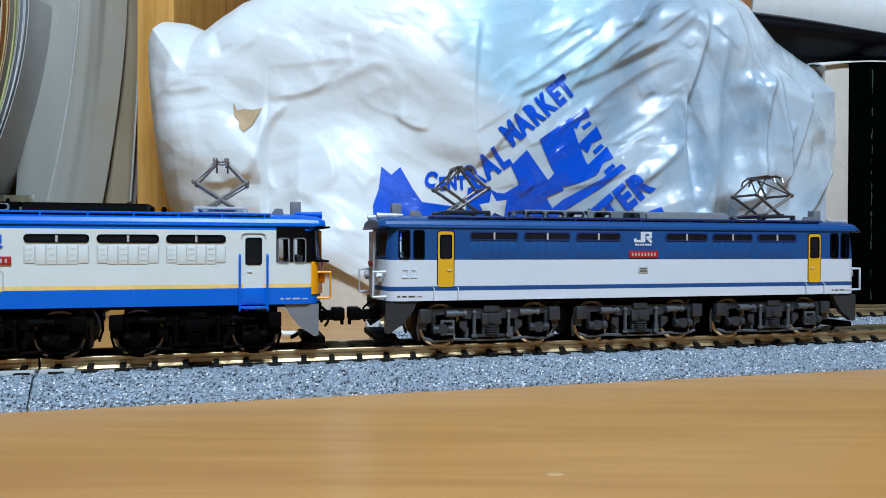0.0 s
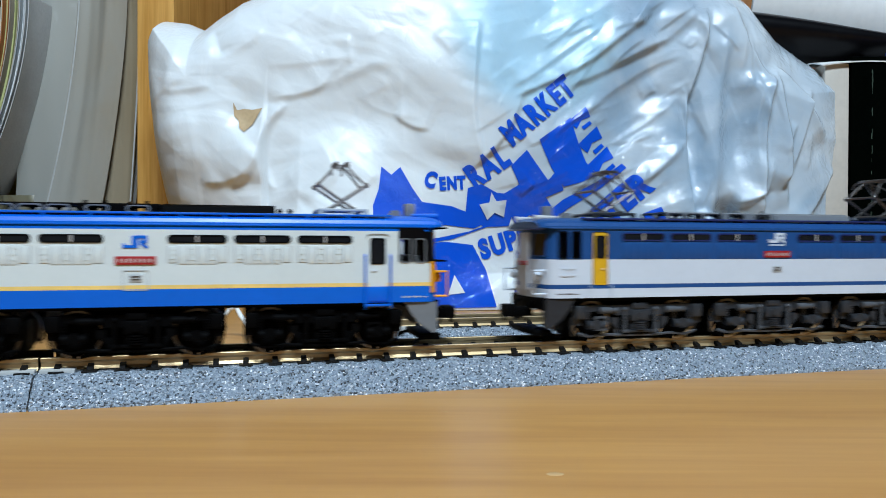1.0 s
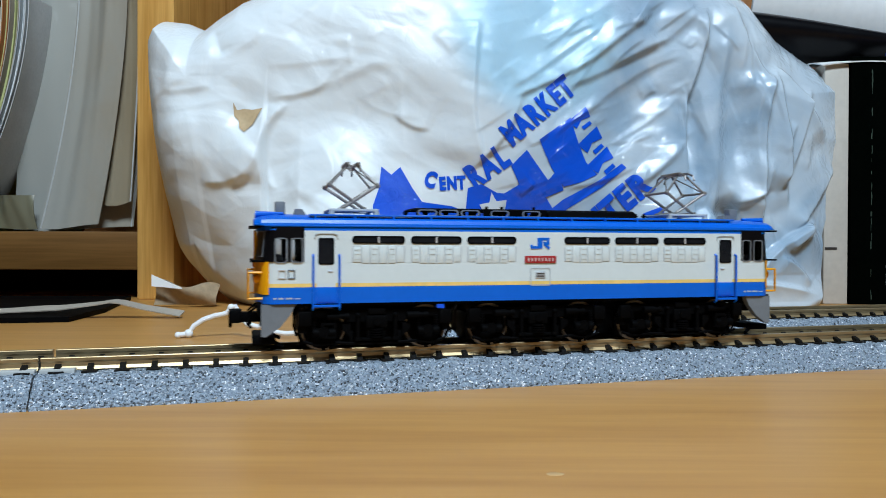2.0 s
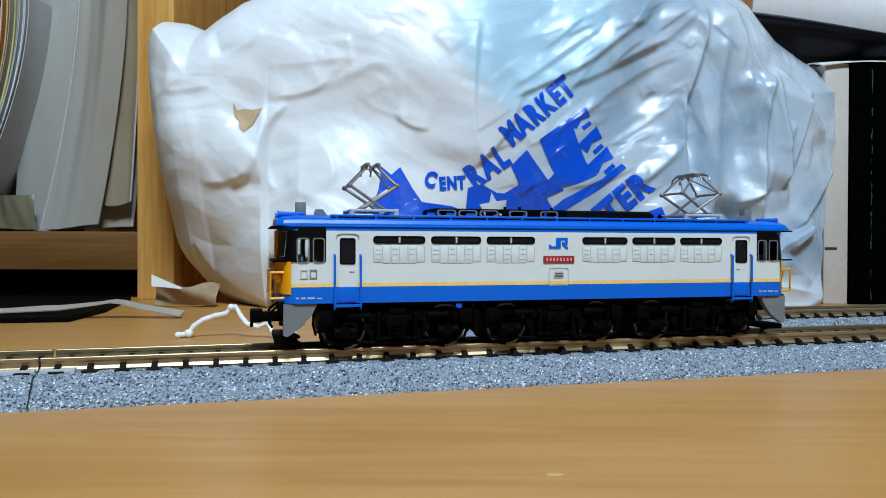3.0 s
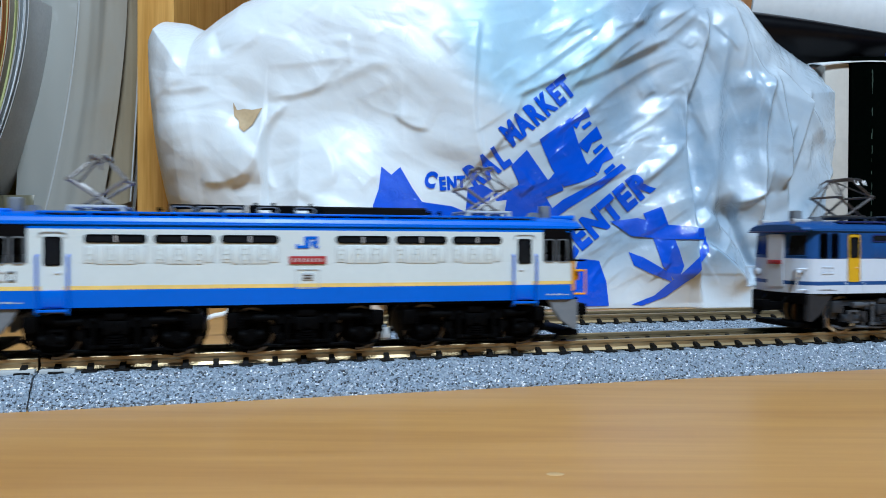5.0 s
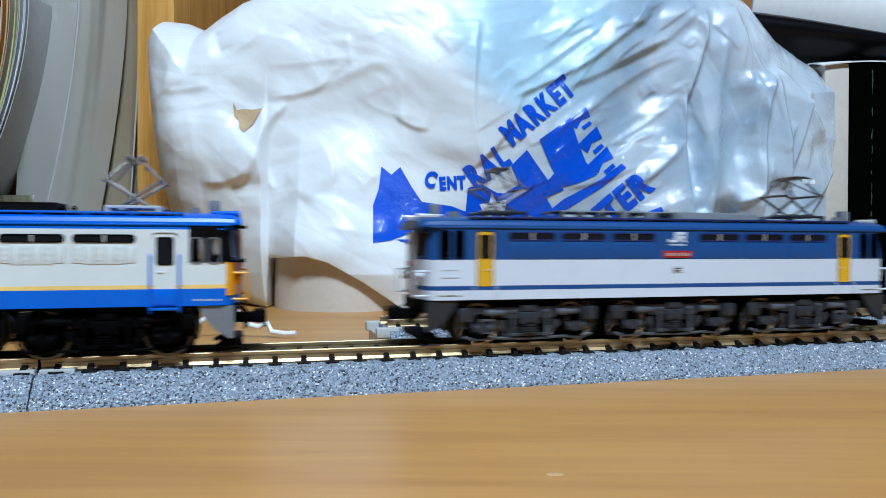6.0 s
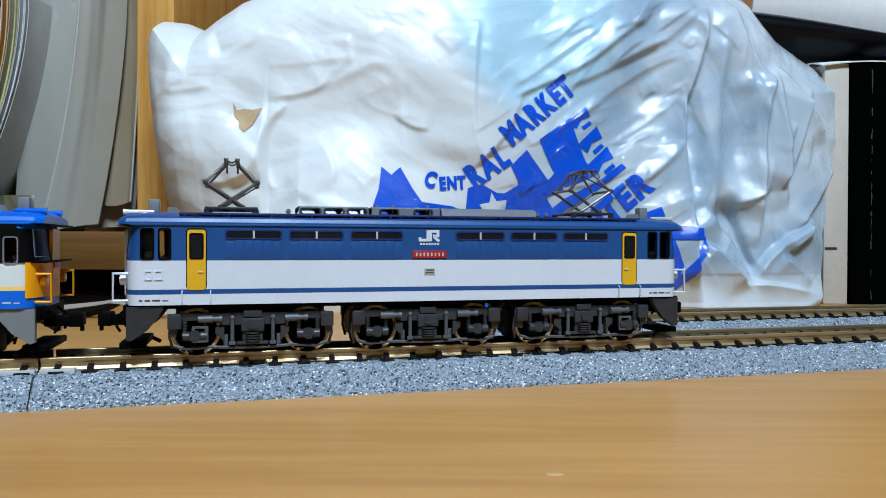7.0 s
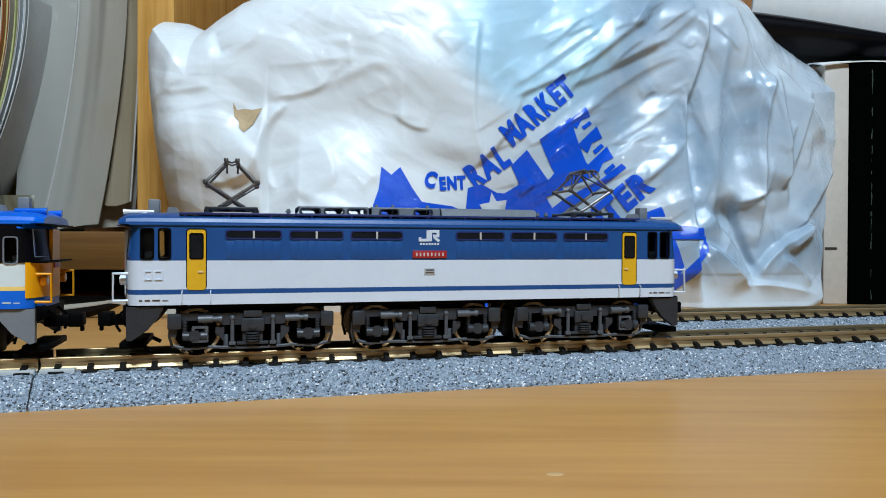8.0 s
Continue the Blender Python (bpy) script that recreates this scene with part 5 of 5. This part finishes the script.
def build_bag():
    nx, nz = 640, 300
    u = np.linspace(0, 1, nx + 1)
    x = -122.6 + 303.8 * (0.5 - 0.5 * np.cos(np.pi * u)) * 0.35 + 303.8 * u * 0.65
    X = np.repeat(x[:, None], nz + 1, 1)
    v = np.linspace(0, 1, nz + 1)[None, :]
    top, low = lerp_line(x, BAG_TOP)[:, None], lerp_line(x, BAG_LOW)[:, None]
    Z = low + (top - low) * (0.75 * v + 0.25 * (0.5 - 0.5 * np.cos(np.pi * v)))
    Y = bag_y(X, Z)
    back = 345 + 0.19 * np.maximum(0, X + 37) - 22 * (1 - np.sin(np.pi * v)) * np.ones_like(X)
    back = np.maximum(back, Y + 0.6)
    n = (nx + 1) * (nz + 1)
    co = np.concatenate([np.stack([X, Y, Z], -1).reshape(-1, 3), np.stack([X, back, Z], -1).reshape(-1, 3)]) * MM
    idx = np.arange(n).reshape(nx + 1, nz + 1)
    q = np.stack([idx[:-1, :-1], idx[1:, :-1], idx[1:, 1:], idx[:-1, 1:]], -1).reshape(-1, 4)
    ring = np.concatenate([idx[:, 0], idx[-1, 1:], idx[-2::-1, -1], idx[0, -2:0:-1]])
    nxt = np.roll(ring, -1)
    rim = np.stack([nxt, ring, ring + n, nxt + n], -1)
    faces = np.concatenate([q, q[:, ::-1] + n, rim])
    me = bpy.data.meshes.new("carrier_bag")
    me.from_pydata(co.tolist(), [], faces.tolist())
    me.shade_smooth()
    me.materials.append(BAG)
    return tagged(new("carrier_bag", me), "crumpled white plastic carrier bag with blue print, stuffed full", "carrier bag")


bag = build_bag()


def drape(name, bm, material, lift=0.35, label="", reach=1.1):
    """Lays a flat mesh, drawn in x and z, on the bag's near face as a thin film of ink."""
    bmesh.ops.triangulate(bm, faces=bm.faces[:])
    for _ in range(6):
        long = [e for e in bm.edges if e.calc_length() > reach]
        if not long:
            break
        bmesh.ops.subdivide_edges(bm, edges=long, cuts=1, use_grid_fill=False)
        bmesh.ops.triangulate(bm, faces=bm.faces[:])
    xs, zs = [v.co.x for v in bm.verts], [max(1.2, v.co.z) for v in bm.verts]
    for v, z, y in zip(bm.verts, zs, bag_y(xs, zs)):
        v.co = (v.co.x, float(y) - lift, z)
    return part(name, bm, material, bag, label)


def ink(name, pts, material=None, lift=0.35, reach=1.1):
    bm = bmesh.new()
    f = bm.faces.new([bm.verts.new((x, 0, z)) for x, z in pts])
    return drape(name, bm, material or PRINT, lift, reach=reach)


def star(cx, cz, r, turn=90):
    return [(cx + (r if i % 2 == 0 else r * 0.42) * math.cos(radians(turn + 36 * i)), cz + (r if i % 2 == 0 else r * 0.42) * math.sin(radians(turn + 36 * i))) for i in range(10)]


def words(text, x, z, height, angle, squeeze=1.0):
    """Bold printed capitals that run up the bag, each letter a piece of its own."""
    step = 0.0
    a = radians(angle)
    for ch in text:
        cu = bpy.data.curves.new("letter", "FONT")
        cu.body, cu.size, cu.offset, cu.resolution_u = ch, height / 0.69, height * 0.085, 3
        ob = new("letter", cu)
        me = bpy.data.meshes.new_from_object(ob)
        bpy.data.objects.remove(ob)
        bm = bmesh.new()
        bm.from_mesh(me)
        wide = max((v.co.x for v in bm.verts), default=0.5 * height)
        for v in bm.verts:
            lx, lz = (v.co.x + step) * squeeze, v.co.y
            v.co = (x + lx * math.cos(a) - lz * math.sin(a), 0, z + lx * math.sin(a) + lz * math.cos(a))
        drape("printed_letter", bm, PRINT, 0.4)
        step += wide + height * 0.09


ink("printed_fan", [(-23.2, 54.2), (-19.5, 51.2), (-16.2, 54.2), (-11.7, 46.4), (-8.0, 41.1), (3.3, 39.6), (17.8, 34.2), (11.8, 31.2), (1.2, 32.4), (-10.8, 33.1), (-11.7, 29.4), (-19.4, 26.5), (-25.5, 25.6), (-26.0, 39.6), (-24.0, 45.8)])
ink("printed_tail", [(-17.4, 26.9), (-5.0, 26.9), (9.7, 30.0), (17.8, 33.0), (16.5, 31.7), (3.3, 27.0), (-11.2, 24.8)])
ink("printed_block", [(-9.6, 25.3), (1.2, 26.1), (11.4, 24.9), (16.6, 15.2), (20.5, 1.3), (7.7, 1.2), (-9.9, 1.2), (-10.8, 11.1)])
ink("printed_gap", [(2.0, 6.2), (8.4, 6.8), (4.4, 13.6)], BAG, 0.7)
ink("printed_panel", [(8.4, 36.0), (9.4, 46.6), (14.6, 48.2), (20.6, 44.9), (25.6, 44.6), (27.6, 40.3), (25.4, 32.2), (16.0, 31.8)])
ink("printed_star", star(19.4, 39.6, 5.6, 100), BAG, 0.8)
ink("printed_wedge", [(25.9, 55.2), (31.9, 61.3), (40.3, 49.9), (43.9, 53.9), (46.6, 46.2), (37.7, 42.6), (31.1, 43.8)])
ink("printed_wedge", [(36.7, 65.3), (49.1, 74.3), (51.4, 67.0), (55.5, 57.2), (60.0, 52.5), (53.3, 49.3), (46.6, 47.5), (41.6, 54.7)])
ink("printed_swirl", [(21.6, 43.6), (28.9, 48.0), (38.1, 46.0), (43.0, 38.4), (40.9, 34.0), (33.4, 36.5), (28.3, 32.6), (27.9, 39.1)])
ink("printed_band", [(32.9, 31.8), (46.6, 42.7), (60.9, 50.3), (70.1, 57.1), (71.9, 55.4), (62.3, 47.8), (48.8, 39.3), (36.0, 29.7)])
for cx, cz, w, h in ((52.6, 74.6, 8.6, 6.0), (57.2, 66.4, 9.6, 7.4), (61.4, 58.6, 10.0, 7.6)):
    ink("printed_mark", [(cx - w * 0.55, cz - h * 0.35), (cx - w * 0.15, cz + h * 0.15), (cx + w * 0.3, cz + h * 0.7), (cx + w * 0.55, cz + h * 0.1), (cx + w * 0.1, cz - h * 0.2), (cx - w * 0.1, cz - h * 0.75)])
    ink("printed_mark", [(cx + w * 0.12, cz - h * 0.62), (cx + w * 0.5, cz - h * 0.2), (cx + w * 0.62, cz - h * 0.36), (cx + w * 0.24, cz - h * 0.8)])
ink("printed_glyph", [(36.9, 21.1), (43.1, 22.4), (51.7, 8.1), (53.0, 19.8), (61.1, 18.9), (63.9, 10.6), (64.9, 1.3), (58.1, 1.2), (46.8, 1.2), (43.2, 1.2), (39.2, 10.8)])
ink("printed_star", star(31.7, 7.2, 4.6, 96))
ink("printed_bar", [(78.5, 37.5), (85.5, 40.2), (89.3, 30.5), (94.1, 17.1), (91.8, 10.4), (85.6, 17.1), (82.3, 28.2)])
ink("printed_bar", [(65.6, 34.3), (76.2, 35.7), (87.9, 33.1), (103.7, 31.9), (104.2, 27.4), (87.9, 27.4), (73.9, 28.6)], lift=0.55)
ink("printed_arc", [(74.1, 1.7), (83.4, 5.2), (93.7, 14.4), (102.2, 23.8), (104.7, 29.2), (104.7, 22.5), (98.0, 12.6), (88.1, 4.7), (78.7, 1.2)])
ink("printed_arc", [(73.0, 22.4), (78.6, 20.2), (89.0, 14.0), (90.4, 10.5), (81.0, 14.1), (74.9, 17.2)])
words("C", -7.6, 47.6, 5.6, -16, 0.75)
words("ENT", -1.4, 45.8, 4.6, 4, 0.74)
words("RAL", 12.0, 46.6, 8.2, 35, 0.68)
words("MARKET", 26.0, 62.6, 7.8, 41, 0.66)
words("SUPER", 15.2, 19.6, 7.0, 18, 0.8)
words("CENTER", 47.0, 17.5, 9.0, 40, 0.86)
# the tear that shows the tan lining
ink("torn_patch", [(-79.2, 78.4), (-77.8, 75.4), (-75.0, 76.0), (-72.0, 75.6), (-68.2, 76.2), (-70.6, 72.4), (-71.8, 69.6), (-74.6, 67.0), (-76.6, 68.8), (-77.0, 71.4), (-78.9, 73.2)], TAN, 0.5)


# ---- the box, and what lies on it ----
carton = thing("storage_box", "dark green box with a cream card side and torn top", "box", pose(0.1745, 0.316, 0))
part("front_cover", box(bmesh.new(), -1.0, 90, 0, 3, 0, 105.5, 0.6), GREEN_BLACK, carton)
part("body", box(bmesh.new(), -0.6, 90, 3.2, 120, 0, 104.5, 0.8), GREEN_BLACK, carton)
part("card_side", box(bmesh.new(), -12.0, -1.4, 1.0, 118, 0, 103, 0.8), CARD, carton, "cream card side panel")
bm = sheet(lambda u, v: (-14 + 100 * u, -1.0 + 18 * v, 104.2 + 4.2 * u + 1.2 * math.sin(9 * u + 2 * v) * (1 - 0.6 * u) - 2.5 * (1 - v) ** 2), 40, 8, 0.5)
part("torn_lining", bm, WHITE_PAPER, carton, "torn white lining paper")
bm = sheet(lambda u, v: (14 + 76 * u, -1.6 + 3 * v, 107.0 + 2.2 * u + 0.5 * math.sin(12 * u)), 24, 4, 0.9)
part("blue_tape", bm, PRINT, carton, "blue tape along the lid edge")
bm = bmesh.new()
rng = np.random.RandomState(5)
for k in range(34):
    z = 2 + 98 * rng.rand()
    w = 0.06 + 0.22 * rng.rand() ** 2
    box(bm, 7.6 + rng.rand() * 0.6 - w, 7.6 + w, -0.12, 0.1, z, z + 0.8 + 2.6 * rng.rand())
part("worn_crease", bm, WORN_GREEN, carton, "pale worn crease down the cover")
bm = box(bmesh.new(), -11.4, -6.2, 0.86, 1.02, 23.2, 24.4)
part("printed_bar", bm, STEEL, carton)

# a black glossy case and a white bundle piled on top
bm = sheet(lambda u, v: (126 + 160 * u, 338 - 11 * math.sin(math.pi * min(1.0, v * 1.05)) + 12 * max(0.0, v - 0.8), 106.6 + (25.5 - 24 * u) * math.sin(1.57 * v) + 0.8 * math.sin(9 * u) * v), 60, 24, 2.0)
tagged(part("soft_case", bm, BLACK_GLOSS), "glossy black soft case lying on the box", "case")
bm = sheet(lambda u, v: (142 + 150 * u, 352 - 10 * math.sin(math.pi * v) + 14 * u, 120 - 12 * u + 50 * v + 1.2 * math.sin(7 * u)), 40, 20, 1.5)
tagged(part("folded_paper", bm, WHITE_PAPER), "white folded paper behind the black case", "paper")


# ---- small things on the desk ----
roll = thing("tape_roll", "cream roll of paper tape lying flat under the bag", "tape roll", pose(-0.0395, 0.3005, 0.0))
part("tape", ring_frame(bmesh.new(), [(28.0 * math.cos(radians(5 * k)), 28.0 * math.sin(radians(5 * k))) for k in range(72)], [(20 * math.cos(radians(5 * k)), 20 * math.sin(radians(5 * k))) for k in range(72)], "z", 0.0, 22.6), OLD_PAPER, roll)
part("core", ring_frame(bmesh.new(), [(19.9 * math.cos(radians(5 * k)), 19.9 * math.sin(radians(5 * k))) for k in range(72)], [(18.6 * math.cos(radians(5 * k)), 18.6 * math.sin(radians(5 * k))) for k in range(72)], "z", 0.1, 22.4), TAN, roll, "brown card core")
bm = prism(bmesh.new(), [(-260, 226), (-137, 232), (-119, 236), (-122, 268), (-137, 326), (-260, 326)], "z", 0.0, 1.7)
tagged(part("black_folder", bm, BLACK), "flat black folder lying on the desktop", "folder")
bm = sheet(lambda u, v: (-190 + 102 * u, 238 + 10 * u + 5 * v, float(np.interp(u, (0, 0.45, 0.62, 0.73, 0.78, 0.81, 0.88, 1), (2.0, 2.1, 2.9, 4.4, 5.3, 4.9, 3.0, 0.6))) + 1.0 * v * (1 + 0.3 * math.sin(14 * u))), 90, 5, 0.35)
tagged(part("paper_strip", bm, GREY_PAPER), "long greyish paper strip curling over a folder on the desktop", "paper")
bm = sheet(lambda u, v: (-112 + 23 * u, 287 + 7 * u + 3 * math.sin(4 * u + 3 * v), 1.0 + 9.5 * v * (1 - 0.25 * u) + 1.2 * math.sin(9 * u) * v), 24, 12, 0.3)
tagged(part("crumpled_wrapper", bm, KRAFT), "crumpled brownish wrapper against the bookcase", "wrapper")
bm = sheet(lambda u, v: (-111.5 + 11 * u, 284 + 2 * u, 7.5 + 4.5 * v * (1 - u * 0.9) + 1.2 * (1 - u)), 10, 6, 0.3)
tagged(part("paper_scrap", bm, WHITE_PAPER), "small white torn paper scrap on the wrapper", "paper")
bm = bmesh.new()
tie = [(-70.7, 198, 0.8), (-68.2, 199, 1.1), (-66.9, 199.5, 3.2), (-64.5, 200, 4.8), (-61.5, 200.5, 5.8), (-58.6, 201, 6.4), (-57.4, 201, 8.0), (-56.2, 201, 8.3), (-55.0, 201, 6.0), (-52.8, 200, 3.6), (-49.6, 199.5, 2.9), (-47.0, 199, 4.0), (-45.8, 198.5, 1.8), (-42.0, 198, 1.3), (-39.1, 197.5, 1.5)]
chain(bm, tie, 0.72, 10)
for p, r in ((tie[0], 0.9), (tie[1], 1.2), (tie[6], 1.0)):
    bmesh.ops.create_uvsphere(bm, u_segments=10, v_segments=8, radius=r, matrix=Matrix.Translation((p[0], p[1], max(p[2], r * 0.8))))
tagged(part("twisted_tie", bm, WHITE_PAPER), "twisted white plastic string lying on the desktop", "string")


# ---- what moves ----
FREIGHT_LINE = [(0.0, 73.9), (0.3, 73.95), (0.5, 75.7), (1.0, 104.1), (1.5, 159.8), (1.7, 181.5), (1.95, 200.0), (2.25, 205.5), (3.75, 205.5), (4.0, 202.5), (4.5, 190.0), (4.7, 180.5), (5.3, 141.0), (5.8, 99.2), (6.0, 81.3), (6.2, 61.6), (6.5, 37.45), (6.75, 31.7), (8.0, 31.7)]
BRIGHT_LINE = [(0.0, -37.7), (0.35, -37.7), (0.5, -37.2), (1.0, -16.8), (1.5, 20.6), (1.7, 37.7), (1.95, 51.5), (2.25, 56.4), (3.75, 56.4), (4.0, 53.2), (4.5, 36.9), (4.6, 32.8), (4.7, 27.1), (5.3, -7.0), (5.8, -40.3), (6.0, -51.6), (6.5, -78.8), (6.75, -81.5), (8.0, -81.5)]


def glide(line):
    """Places along the track at every thirtieth of a second: a smooth curve through the line that never swings past its rows."""
    t, x = np.array([a for a, _ in line]), np.array([b for _, b in line])
    h, d = np.diff(t), np.diff(x) / np.diff(t)
    m = np.zeros(len(t))
    for i in range(1, len(t) - 1):
        if d[i - 1] * d[i] > 0:
            a, b = 2 * h[i] + h[i - 1], h[i] + 2 * h[i - 1]
            m[i] = (a + b) / (a / d[i - 1] + b / d[i])
    rows = []
    for k in range(241):
        s = k / 30
        i = min(int(np.searchsorted(t, s, side="right")) - 1, len(t) - 2)
        u = (s - t[i]) / h[i]
        rows.append((s, float((2 * u**3 - 3 * u**2 + 1) * x[i] + (u**3 - 2 * u**2 + u) * h[i] * m[i] + (3 * u**2 - 2 * u**3) * x[i + 1] + (u**3 - u**2) * h[i] * m[i + 1])))
    return rows


def motions():
    for loco, wheels, line in ((freight_loco, freight_wheels, FREIGHT_LINE), (bright_loco, bright_wheels, BRIGHT_LINE)):
        rows = glide(line)
        walk(loco, [(t, on_track(x, 0, RAIL_TOP)) for t, x in rows])
        for w in wheels:
            at = w.matrix_basis.translation.copy()
            walk(w, [(t, pose(*at, 0, math.degrees(x / 3.72), 0)) for t, x in rows])


motions()
